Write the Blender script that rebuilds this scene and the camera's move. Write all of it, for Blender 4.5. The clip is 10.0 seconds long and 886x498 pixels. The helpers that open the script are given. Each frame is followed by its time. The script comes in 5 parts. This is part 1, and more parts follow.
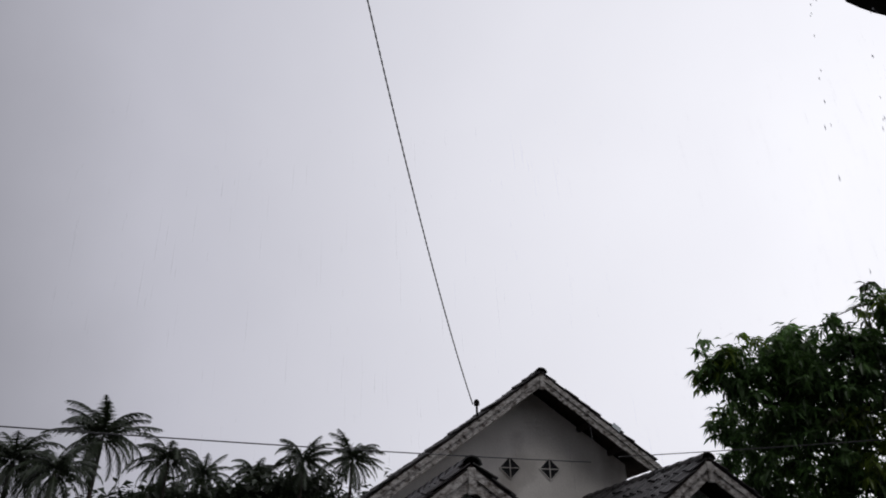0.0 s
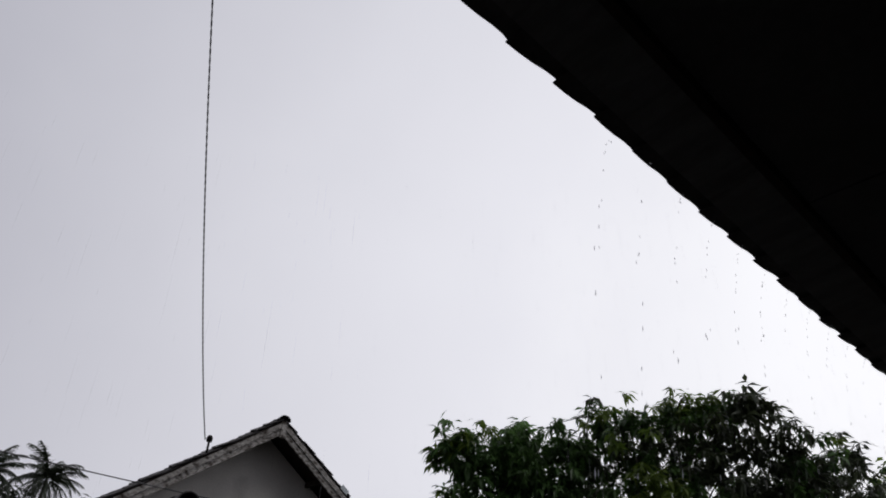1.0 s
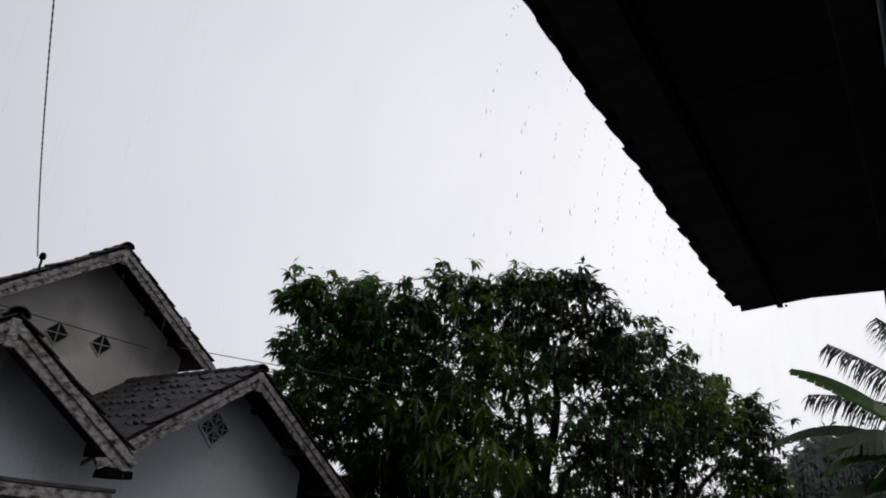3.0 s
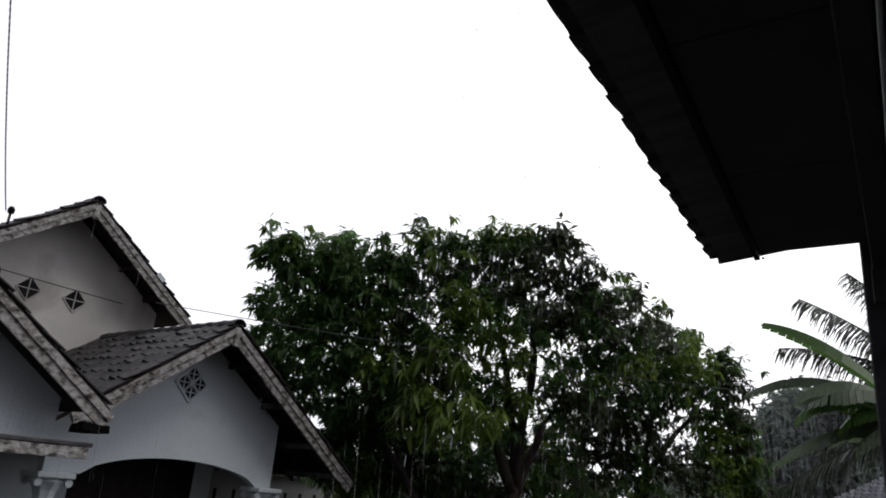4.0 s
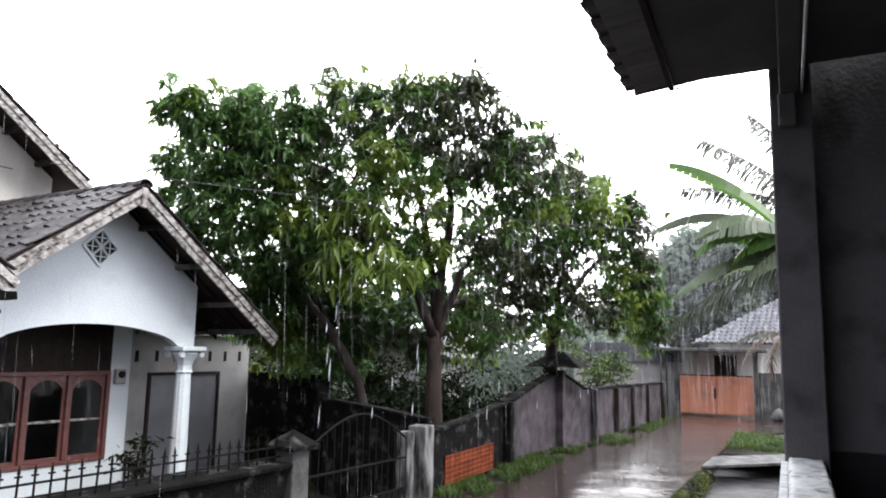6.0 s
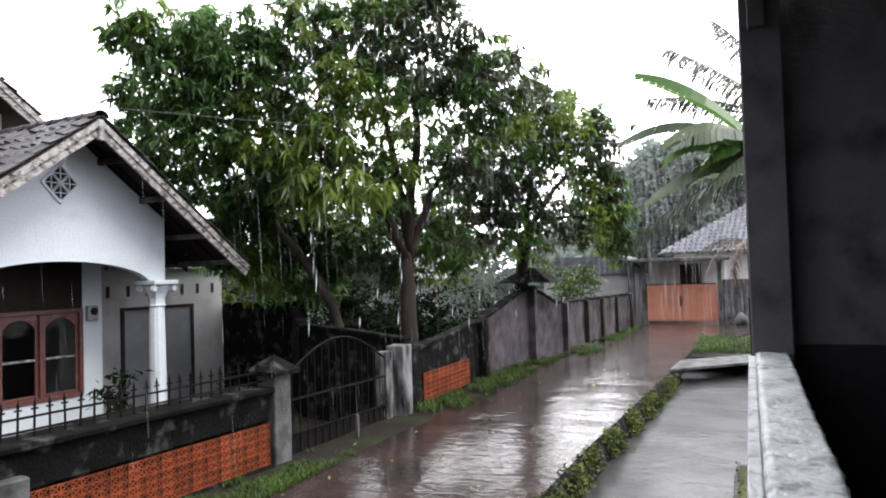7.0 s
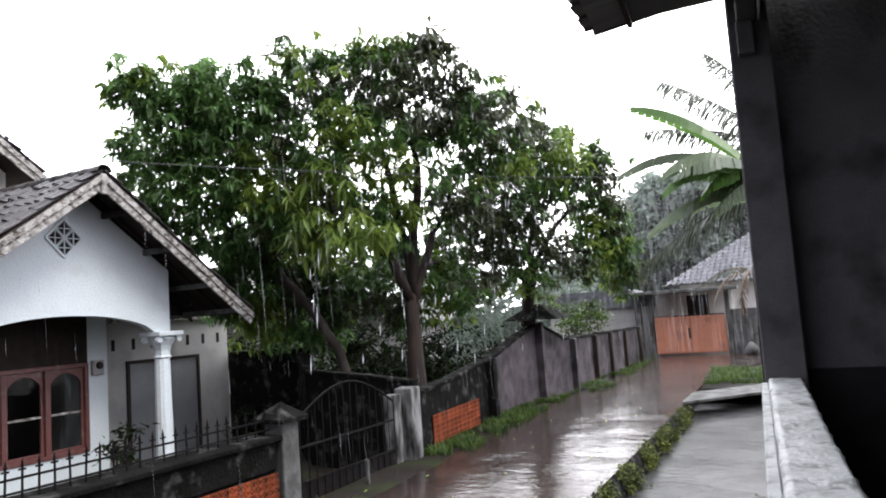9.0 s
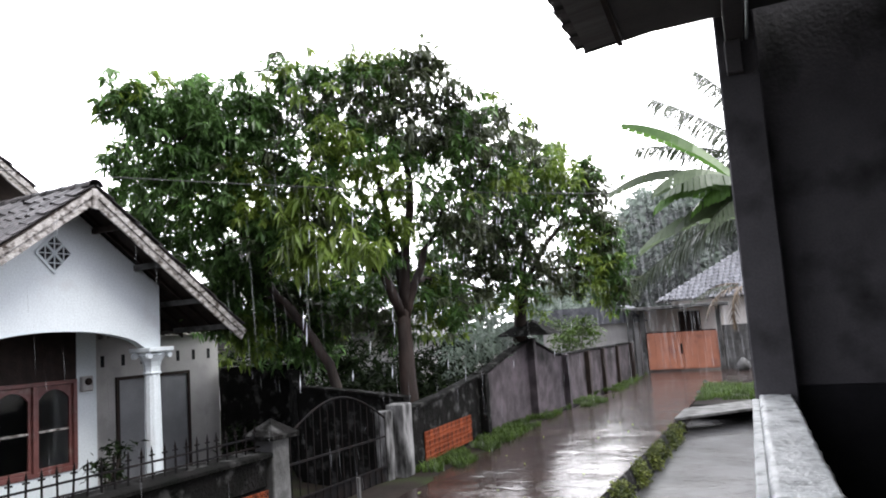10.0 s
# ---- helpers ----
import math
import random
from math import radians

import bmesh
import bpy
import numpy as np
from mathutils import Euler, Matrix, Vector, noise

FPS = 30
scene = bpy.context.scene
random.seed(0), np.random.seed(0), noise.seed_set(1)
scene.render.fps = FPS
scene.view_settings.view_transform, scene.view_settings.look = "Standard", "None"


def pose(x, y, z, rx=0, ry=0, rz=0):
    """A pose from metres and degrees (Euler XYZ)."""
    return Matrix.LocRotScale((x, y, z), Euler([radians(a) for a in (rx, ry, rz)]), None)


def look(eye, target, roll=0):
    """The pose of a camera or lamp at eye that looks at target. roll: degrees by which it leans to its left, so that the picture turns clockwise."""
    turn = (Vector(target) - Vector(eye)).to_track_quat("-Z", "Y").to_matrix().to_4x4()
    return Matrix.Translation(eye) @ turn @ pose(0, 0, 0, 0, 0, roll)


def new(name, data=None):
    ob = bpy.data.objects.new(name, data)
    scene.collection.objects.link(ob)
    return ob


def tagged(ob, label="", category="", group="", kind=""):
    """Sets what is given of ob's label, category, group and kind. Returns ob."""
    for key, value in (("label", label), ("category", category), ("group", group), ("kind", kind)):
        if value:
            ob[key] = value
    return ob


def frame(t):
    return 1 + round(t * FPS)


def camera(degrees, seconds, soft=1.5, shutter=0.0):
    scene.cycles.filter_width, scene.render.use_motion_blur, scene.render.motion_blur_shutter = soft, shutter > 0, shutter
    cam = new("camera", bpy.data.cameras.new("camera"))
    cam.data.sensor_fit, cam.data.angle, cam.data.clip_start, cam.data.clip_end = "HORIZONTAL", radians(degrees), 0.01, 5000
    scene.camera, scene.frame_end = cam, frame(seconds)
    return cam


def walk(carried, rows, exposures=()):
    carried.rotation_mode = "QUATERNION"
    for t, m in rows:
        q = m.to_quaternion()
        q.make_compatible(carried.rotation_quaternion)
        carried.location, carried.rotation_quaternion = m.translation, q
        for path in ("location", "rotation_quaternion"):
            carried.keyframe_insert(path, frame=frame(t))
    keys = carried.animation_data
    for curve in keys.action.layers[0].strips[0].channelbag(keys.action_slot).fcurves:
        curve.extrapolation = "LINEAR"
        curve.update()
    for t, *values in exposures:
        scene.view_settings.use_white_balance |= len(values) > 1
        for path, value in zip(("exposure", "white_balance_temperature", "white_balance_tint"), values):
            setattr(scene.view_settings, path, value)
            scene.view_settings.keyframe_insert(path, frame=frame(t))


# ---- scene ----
cam = camera(63.0, 10.0, soft=1.9)
PATH = [
    (0.0, 0.188, -0.001, 2.439, 117.45, 1.23, 68.77),
    (0.5, 0.230, -0.029, 2.417, 122.11, -1.96, 56.86),
    (1.0, 0.213, -0.064, 2.369, 122.13, -3.19, 46.54),
    (1.5, 0.257, -0.125, 2.298, 119.20, -4.78, 40.89),
    (2.0, 0.185, -0.141, 2.354, 115.07, -5.26, 36.81),
    (2.5, 0.175, -0.130, 2.334, 113.40, -5.49, 34.46),
    (4.0, 0.117, -0.067, 2.304, 108.73, -4.84, 31.38),
    (4.5, 0.109, -0.035, 2.262, 107.25, -4.69, 30.27),
    (5.0, 0.076, -0.023, 2.222, 103.79, -3.52, 28.41),
    (5.5, 0.058, 0.001, 2.191, 100.42, -2.22, 26.56),
    (7.0, -0.006, -0.013, 2.131, 91.90, 1.66, 22.97),
    (7.5, -0.004, 0.010, 2.087, 88.40, 3.13, 21.47),
    (8.0, -0.019, 0.017, 2.090, 88.52, 3.09, 21.20),
    (8.5, 0.001, 0.018, 2.088, 93.45, 4.26, 22.94),
    (9.0, -0.006, 0.010, 2.104, 95.21, 3.93, 23.46),
    (9.5, 0.001, 0.004, 2.095, 96.92, 4.08, 23.32),
    (10.0, 0.003, 0.007, 2.108, 96.39, 3.90, 22.86),
]
walk(cam, [(t, pose(x, y, z, rx, ry, rz)) for t, x, y, z, rx, ry, rz in PATH],
     exposures=[(0.0, -0.34), (0.5, -0.44), (1.0, -0.50), (1.5, -0.80), (2.0, -0.98), (2.7, -0.60), (3.3, -0.45), (3.8, -0.05), (4.2, 0.50), (4.5, 0.92), (5.0, 1.65), (5.6, 2.50), (6.8, 2.62), (7.0, 2.45), (7.25, 1.85), (7.5, 1.55), (7.75, 2.25), (8.0, 2.70), (8.25, 2.55), (8.5, 1.90), (9.0, 2.42), (10.0, 2.50)])

# ---- light: an overcast, rainy afternoon, brighter ahead along the lane ----
world = bpy.data.worlds.new("overcast_sky")
scene.world = world
world.use_nodes = True
wt = world.node_tree
wt.nodes.clear()
w_out = wt.nodes.new("ShaderNodeOutputWorld")
w_bg = wt.nodes.new("ShaderNodeBackground")
w_tc = wt.nodes.new("ShaderNodeTexCoord")
w_dot = wt.nodes.new("ShaderNodeVectorMath")
w_dot.operation = "DOT_PRODUCT"
w_dot.inputs[1].default_value = (-0.13, 0.80, 0.24)
w_noise = wt.nodes.new("ShaderNodeTexNoise")
w_noise.inputs["Scale"].default_value = 2.2
w_noise.inputs["Detail"].default_value = 5
w_add = wt.nodes.new("ShaderNodeMath")
w_add.operation = "MULTIPLY_ADD"
w_add.inputs[1].default_value = 0.187
w_ramp = wt.nodes.new("ShaderNodeValToRGB")
w_dark, w_light = w_ramp.color_ramp.elements[0], w_ramp.color_ramp.elements[1]
w_dark.position, w_dark.color = 0.0, (0.19, 0.19, 0.22, 1)
w_light.position, w_light.color = 1.0, (1.16, 1.16, 1.20, 1)
for at, tone in ((0.30, (0.52, 0.52, 0.59, 1)), (0.80, (0.90, 0.90, 0.97, 1))):
    w_step = w_ramp.color_ramp.elements.new(at)
    w_step.color = tone
wt.links.new(w_tc.outputs["Generated"], w_dot.inputs[0])
wt.links.new(w_tc.outputs["Generated"], w_noise.inputs["Vector"])
wt.links.new(w_noise.outputs["Fac"], w_add.inputs[0])
wt.links.new(w_dot.outputs["Value"], w_add.inputs[2])
wt.links.new(w_add.outputs["Value"], w_ramp.inputs["Fac"])
wt.links.new(w_ramp.outputs["Color"], w_bg.inputs["Color"])
wt.links.new(w_bg.outputs["Background"], w_out.inputs["Surface"])
w_bg.inputs["Strength"].default_value = 1.25

sun_data = bpy.data.lights.new("sun", "SUN")
sun_data.energy, sun_data.angle, sun_data.color = 0.48, radians(25), (1.0, 0.98, 0.95)
sun = new("sun", sun_data)
sun.matrix_world = look((9, -3, 13), (0, 0, 0))

# ---- materials ----
def material(name, base, other=None, rough=0.8, scale=6.0, grain=60.0, bump=0.3, stain=None, stain_scale=1.2, stain_amount=0.5, metal=0.0,
             random_tone=0.0, wet=None, stretch=(1, 1, 1), translucent=0.0, island=False, bump_far=0.02, spec=0.5, coat=0.0, ripple=None, film=1.0):
    m = bpy.data.materials.new(name)
    m.use_nodes = True
    nt = m.node_tree
    b = nt.nodes["Principled BSDF"]
    tc = nt.nodes.new("ShaderNodeTexCoord")
    mp = nt.nodes.new("ShaderNodeMapping")
    mp.inputs["Scale"].default_value = stretch
    nt.links.new(tc.outputs["Object"], mp.inputs["Vector"])

    def tex(s, detail=4):
        n = nt.nodes.new("ShaderNodeTexNoise")
        n.inputs["Scale"].default_value, n.inputs["Detail"].default_value = s, detail
        nt.links.new(mp.outputs["Vector"], n.inputs["Vector"])
        return n.outputs["Fac"]

    def sharpen(sock, lo, hi):
        r = nt.nodes.new("ShaderNodeMapRange")
        r.inputs["From Min"].default_value, r.inputs["From Max"].default_value = lo, hi
        nt.links.new(sock, r.inputs["Value"])
        return r.outputs["Result"]

    def mix(fac, a, c):
        x = nt.nodes.new("ShaderNodeMix")
        x.data_type = "RGBA"
        if isinstance(fac, float):
            x.inputs["Factor"].default_value = fac
        else:
            nt.links.new(fac, x.inputs["Factor"])
        for sock, v in ((x.inputs["A"], a), (x.inputs["B"], c)):
            if isinstance(v, tuple):
                sock.default_value = (*v, 1)
            else:
                nt.links.new(v, sock)
        return x.outputs["Result"]

    other = other or tuple(v * 0.72 for v in base)
    col = mix(sharpen(tex(scale), 0.35, 0.68), base, other)
    fine = mix(sharpen(tex(grain, 2), 0.3, 0.75), (1.0, 1.0, 1.0), (0.78, 0.78, 0.78))
    mul = nt.nodes.new("ShaderNodeMix")
    mul.data_type, mul.blend_type = "RGBA", "MULTIPLY"
    mul.inputs["Factor"].default_value = 0.8
    nt.links.new(col, mul.inputs["A"])
    nt.links.new(fine, mul.inputs["B"])
    col = mul.outputs["Result"]
    if stain:
        col = mix(sharpen(tex(stain_scale, 6), 0.62 - 0.25 * stain_amount, 0.75 - 0.1 * stain_amount), col, stain)
    if random_tone:
        hsv = nt.nodes.new("ShaderNodeHueSaturation")
        if island:
            src = nt.nodes.new("ShaderNodeNewGeometry").outputs["Random Per Island"]
        else:
            src = nt.nodes.new("ShaderNodeObjectInfo").outputs["Random"]
        r = nt.nodes.new("ShaderNodeMapRange")
        r.inputs["To Min"].default_value, r.inputs["To Max"].default_value = 1 - random_tone, 1 + random_tone
        nt.links.new(src, r.inputs["Value"])
        nt.links.new(r.outputs["Result"], hsv.inputs["Value"])
        nt.links.new(col, hsv.inputs["Color"])
        col = hsv.outputs["Color"]
    nt.links.new(col, b.inputs["Base Color"])
    b.inputs["Roughness"].default_value, b.inputs["Metallic"].default_value = rough, metal
    b.inputs["Specular IOR Level"].default_value = spec
    if coat:
        b.inputs["Coat Weight"].default_value, b.inputs["Coat Roughness"].default_value = film, coat
        b.inputs["Coat IOR"].default_value = 1.33
    if wet:
        lo, hi, s = wet
        r = nt.nodes.new("ShaderNodeMapRange")
        r.inputs["From Min"].default_value, r.inputs["From Max"].default_value = 0.38, 0.62
        r.inputs["To Min"].default_value, r.inputs["To Max"].default_value = lo, hi
        nt.links.new(tex(s, 5), r.inputs["Value"])
        nt.links.new(r.outputs["Result"], b.inputs["Roughness"])
    if translucent:
        b.inputs["Subsurface Weight"].default_value = 0.0
        tr = nt.nodes.new("ShaderNodeBsdfTranslucent")
        ms = nt.nodes.new("ShaderNodeMixShader")
        ms.inputs["Fac"].default_value = translucent
        nt.links.new(col, tr.inputs["Color"])
        nt.links.new(b.outputs["BSDF"], ms.inputs[1])
        nt.links.new(tr.outputs["BSDF"], ms.inputs[2])
        nt.links.new(ms.outputs["Shader"], nt.nodes["Material Output"].inputs["Surface"])
    if bump:
        bp = nt.nodes.new("ShaderNodeBump")
        bp.inputs["Strength"].default_value, bp.inputs["Distance"].default_value = bump, bump_far
        nt.links.new(tex(grain * 0.5, 5), bp.inputs["Height"])
        nt.links.new(bp.outputs["Normal"], b.inputs["Normal"])
        if coat and not ripple:
            nt.links.new(bp.outputs["Normal"], b.inputs["Coat Normal"])
    if ripple:
        # running rainwater: long low waves with small rings of drops over them
        size, depth, long_x = ripple
        wm = nt.nodes.new("ShaderNodeMapping")
        wm.inputs["Scale"].default_value = (long_x, 1, 1)
        nt.links.new(tc.outputs["Object"], wm.inputs["Vector"])
        waves = []
        for s, far in ((size, depth), (size * 4.5, depth * 0.28)):
            wn = nt.nodes.new("ShaderNodeTexNoise")
            wn.inputs["Scale"].default_value, wn.inputs["Detail"].default_value, wn.inputs["Distortion"].default_value = s, 3, 0.6
            nt.links.new(wm.outputs["Vector"], wn.inputs["Vector"])
            wb = nt.nodes.new("ShaderNodeBump")
            wb.inputs["Strength"].default_value, wb.inputs["Distance"].default_value = 1.0, far
            nt.links.new(wn.outputs["Fac"], wb.inputs["Height"])
            if waves:
                nt.links.new(waves[-1].outputs["Normal"], wb.inputs["Normal"])
            waves.append(wb)
        nt.links.new(waves[-1].outputs["Normal"], b.inputs["Coat Normal"])
    return m


m_white = material("white_plaster", (0.76, 0.82, 0.835), (0.72, 0.78, 0.795), 0.75, 2.5, 40, 0.15, stain=(0.56, 0.57, 0.57), stain_scale=1.1, stain_amount=0.1)
m_cream = material("aged_cream_plaster", (0.78, 0.745, 0.69), (0.68, 0.645, 0.595), 0.85, 2, 40, 0.2, stain=(0.45, 0.42, 0.38), stain_scale=0.9, stain_amount=0.25)
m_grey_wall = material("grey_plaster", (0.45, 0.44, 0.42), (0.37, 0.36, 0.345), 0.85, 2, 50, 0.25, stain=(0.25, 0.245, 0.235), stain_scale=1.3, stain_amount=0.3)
m_bare = material("bare_cement_render", (0.12, 0.117, 0.121), (0.09, 0.087, 0.091), 0.85, 3, 60, 0.35, stain=(0.032, 0.032, 0.032), stain_scale=2.2, stain_amount=0.42, spec=0.2)
# Near-black for painted shade: the end wall's foot, vent holes, lattice holes.
m_shade_black = material("shade_near_black", (0.018, 0.018, 0.02), (0.012, 0.012, 0.013), 0.7, 3, 60, 0.2, spec=0.15)
m_parapet = material("rough_cement_parapet", (0.50, 0.52, 0.51), (0.36, 0.375, 0.37), 0.6, 7, 70, 0.5, stain=(0.14, 0.145, 0.14), stain_scale=14, stain_amount=0.3, wet=(0.3, 0.75, 6), bump_far=0.015)
m_mossy = material("black_mossy_concrete", (0.009, 0.0085, 0.008), (0.004, 0.0045, 0.0035), 0.85, 4, 50, 0.9, stain=(0.055, 0.055, 0.052), stain_scale=5, stain_amount=0.32, spec=0.04)
m_oldwall = material("weathered_block_wall", (0.105, 0.088, 0.096), (0.052, 0.045, 0.048), 0.85, 3, 40, 0.7, stain=(0.014, 0.014, 0.012), stain_scale=1.4, stain_amount=0.66, spec=0.12)
m_post = material("pale_concrete_post", (0.135, 0.135, 0.13), (0.07, 0.07, 0.067), 0.8, 4, 50, 0.5, stain=(0.03, 0.03, 0.027), stain_scale=3.4, stain_amount=0.65, spec=0.2)
m_whitepost = material("flaking_white_post", (0.27, 0.27, 0.265), (0.12, 0.12, 0.115), 0.8, 5, 50, 0.5, stain=(0.015, 0.015, 0.014), stain_scale=6, stain_amount=1.05, stretch=(1.6, 1.6, 0.45), spec=0.15)
m_terracotta = material("terracotta_lattice", (0.27, 0.062, 0.021), (0.15, 0.037, 0.015), 0.8, 4, 60, 0.4, stain=(0.035, 0.02, 0.014), stain_scale=3.5, stain_amount=0.45, random_tone=0.25, spec=0.15)
m_tile = material("dark_clay_tile", (0.08, 0.073, 0.073), (0.042, 0.038, 0.038), 0.5, 8, 60, 0.4, stain=(0.04, 0.045, 0.04), stain_scale=4, stain_amount=0.4, random_tone=0.4, spec=0.2)
m_tile_mass = material("clay_tile_mass", (0.08, 0.073, 0.073), (0.042, 0.038, 0.038), 0.5, 8, 60, 0.4, stain=(0.04, 0.045, 0.04), stain_scale=4, stain_amount=0.4, random_tone=0.4, island=True, spec=0.2)
m_barge = material("peeling_white_bargeboard", (0.60, 0.58, 0.55), (0.36, 0.33, 0.30), 0.85, 12, 60, 0.9, stain=(0.05, 0.038, 0.03), stain_scale=10, stain_amount=0.75, stretch=(1, 1, 1.6), spec=0.2)
m_brown = material("dark_brown_timber", (0.032, 0.022, 0.018), (0.019, 0.013, 0.011), 0.75, 6, 60, 0.3, spec=0.2)
m_frame = material("red_brown_window_frame", (0.17, 0.062, 0.052), (0.12, 0.043, 0.038), 0.5, 6, 60, 0.15, stain=(0.20, 0.12, 0.10), stain_scale=6, stain_amount=0.2)
m_room_shade = material("room_shade_behind_glass", (0.020, 0.022, 0.025), (0.012, 0.013, 0.015), 0.7, 2, 20, 0.0)
m_door = material("grey_steel_door", (0.22, 0.225, 0.235), (0.18, 0.185, 0.195), 0.5, 3, 40, 0.1)
m_iron = material("black_iron", (0.006, 0.006, 0.0065), (0.012, 0.009, 0.008), 0.7, 8, 60, 0.2, spec=0.06)
m_cable = material("black_cable", (0.02, 0.02, 0.022), (0.05, 0.05, 0.05), 0.5, 20, 60, 0.1)
m_gate = material("orange_painted_gate", (0.53, 0.215, 0.125), (0.45, 0.18, 0.105), 0.5, 3, 40, 0.1, stain=(0.30, 0.12, 0.08), stain_scale=2, stain_amount=0.2)
m_road = material("wet_brown_lane", (0.034, 0.021, 0.0175), (0.016, 0.0105, 0.009), 0.7, 1.2, 30, 0.5, stain=(0.052, 0.036, 0.03), stain_scale=0.8, stain_amount=0.3, bump_far=0.006, spec=0.05, coat=0.06, ripple=(5.0, 0.0105, 0.5), film=0.75)
m_ditch = material("wet_concrete_channel", (0.05, 0.05, 0.052), (0.026, 0.026, 0.026), 0.6, 2, 40, 0.6, stain=(0.02, 0.02, 0.018), stain_scale=1.2, stain_amount=0.5, bump_far=0.01, spec=0.08, coat=0.16, ripple=(8.0, 0.009, 0.9), film=0.5)
m_soil = material("wet_dark_soil", (0.022, 0.017, 0.014), (0.012, 0.010, 0.008), 0.8, 3, 30, 0.6, stain=(0.022, 0.03, 0.010), stain_scale=1.5, stain_amount=0.5, spec=0.1)
m_moss = material("wet_moss", (0.085, 0.09, 0.026), (0.035, 0.042, 0.015), 0.85, 14, 70, 0.9, stain=(0.03, 0.03, 0.025), stain_scale=9, stain_amount=0.5, spec=0.2)
m_grass = material("grass_blades", (0.07, 0.12, 0.018), (0.033, 0.06, 0.012), 0.5, 2, 30, 0.0, random_tone=0.45, translucent=0.3, island=True, spec=0.25)
m_weed = material("weed_leaves", (0.11, 0.13, 0.024), (0.035, 0.05, 0.013), 0.55, 3, 30, 0.0, random_tone=0.6, translucent=0.3, island=True, spec=0.2)
m_leaf = material("mango_leaves", (0.09, 0.175, 0.042), (0.048, 0.105, 0.026), 0.33, 0.9, 30, 0.0, random_tone=0.55, translucent=0.42, island=True)
# Fresh leaf green, lightened further for front light and rain haze.
m_fresh_lit = material("fresh_lit_mango_leaves", (0.13, 0.235, 0.072), (0.075, 0.155, 0.046), 0.4, 0.9, 30, 0.0, random_tone=0.5, translucent=0.45, island=True)
m_young = material("young_mango_leaves", (0.21, 0.29, 0.052), (0.12, 0.20, 0.035), 0.34, 0.9, 30, 0.0, random_tone=0.4, translucent=0.5, island=True)
m_dull = material("greyish_mango_leaves", (0.09, 0.11, 0.055), (0.05, 0.064, 0.033), 0.34, 0.9, 30, 0.0, random_tone=0.55, translucent=0.4, island=True)
# Rain haze is put into this pale grey-green for the distant trees.
m_far = material("haze_pale_leaves", (0.20, 0.25, 0.20), (0.16, 0.205, 0.165), 0.8, 0.5, 8, 0.0, random_tone=0.12, translucent=0.45, island=True, spec=0.2)
m_bark = material("wet_bark", (0.045, 0.030, 0.024), (0.022, 0.017, 0.015), 0.75, 5, 40, 0.9, stain=(0.06, 0.054, 0.046), stain_scale=3, stain_amount=0.3, stretch=(1, 1, 0.3), spec=0.25)
m_banana = material("banana_leaf", (0.12, 0.24, 0.05), (0.085, 0.18, 0.04), 0.28, 2, 20, 0.1, random_tone=0.25, translucent=0.45, stretch=(1, 1, 1))
m_banana_dark = material("dull_banana_leaf", (0.19, 0.25, 0.14), (0.13, 0.18, 0.095), 0.28, 2, 20, 0.1, random_tone=0.4, translucent=0.4)
# The shade under the trees is put into this near-black leaf green.
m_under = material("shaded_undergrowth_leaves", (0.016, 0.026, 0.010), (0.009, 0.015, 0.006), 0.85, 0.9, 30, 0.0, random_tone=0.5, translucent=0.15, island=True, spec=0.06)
m_palm = material("palm_frond", (0.045, 0.062, 0.032), (0.03, 0.042, 0.022), 0.45, 1, 20, 0.0, random_tone=0.4, translucent=0.25, island=True)
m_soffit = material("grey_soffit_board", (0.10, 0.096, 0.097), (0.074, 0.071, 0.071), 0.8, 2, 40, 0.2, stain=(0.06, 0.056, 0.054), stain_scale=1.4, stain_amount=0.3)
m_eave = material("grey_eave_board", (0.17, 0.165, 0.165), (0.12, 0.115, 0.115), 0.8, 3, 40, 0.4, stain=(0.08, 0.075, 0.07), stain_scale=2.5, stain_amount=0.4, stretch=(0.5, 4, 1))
m_glass = bpy.data.materials.new("window_glass")
m_glass.use_nodes = True
gb = m_glass.node_tree.nodes["Principled BSDF"]
gb.inputs["Base Color"].default_value = (0.9, 0.93, 0.93, 1)
gb.inputs["Roughness"].default_value, gb.inputs["Transmission Weight"].default_value, gb.inputs["IOR"].default_value = 0.03, 1.0, 1.45


# ---- mesh helpers ----
def part(name, bm, mat, parent, label=""):
    """Links a bmesh as one mesh object under a thing or a part."""
    me = bpy.data.meshes.new(name)
    bm.to_mesh(me)
    bm.free()
    me.materials.append(mat)
    if name in ("trunk", "limb", "arched_rail", "cover", "stem", "conduit", "parapet_wall"):
        for poly in me.polygons:
            poly.use_smooth = True
    ob = new(name, me)
    ob.parent = parent
    return tagged(ob, label)


def thing(name, m, label, category, group="", kind=""):
    ob = new(name)
    ob.empty_display_size = 0.2
    ob.matrix_world = m
    return tagged(ob, label, category, group, kind)


def solo(name, bm, mat, label, category, group="", kind="", m=None):
    ob = part(name, bm, mat, None)
    if m is not None:
        ob.matrix_world = m
    return tagged(ob, label, category, group, kind)


def box(bm, x0, x1, y0, y1, z0, z1, bevel=0.0):
    r = bmesh.ops.create_cube(bm, size=1, matrix=Matrix.Translation(((x0 + x1) / 2, (y0 + y1) / 2, (z0 + z1) / 2)) @ Matrix.Diagonal((x1 - x0, y1 - y0, z1 - z0, 1)))
    if bevel:
        es = list({e for v in r["verts"] for e in v.link_edges})
        bmesh.ops.bevel(bm, geom=es, offset=bevel, segments=1, affect="EDGES")
    return bm


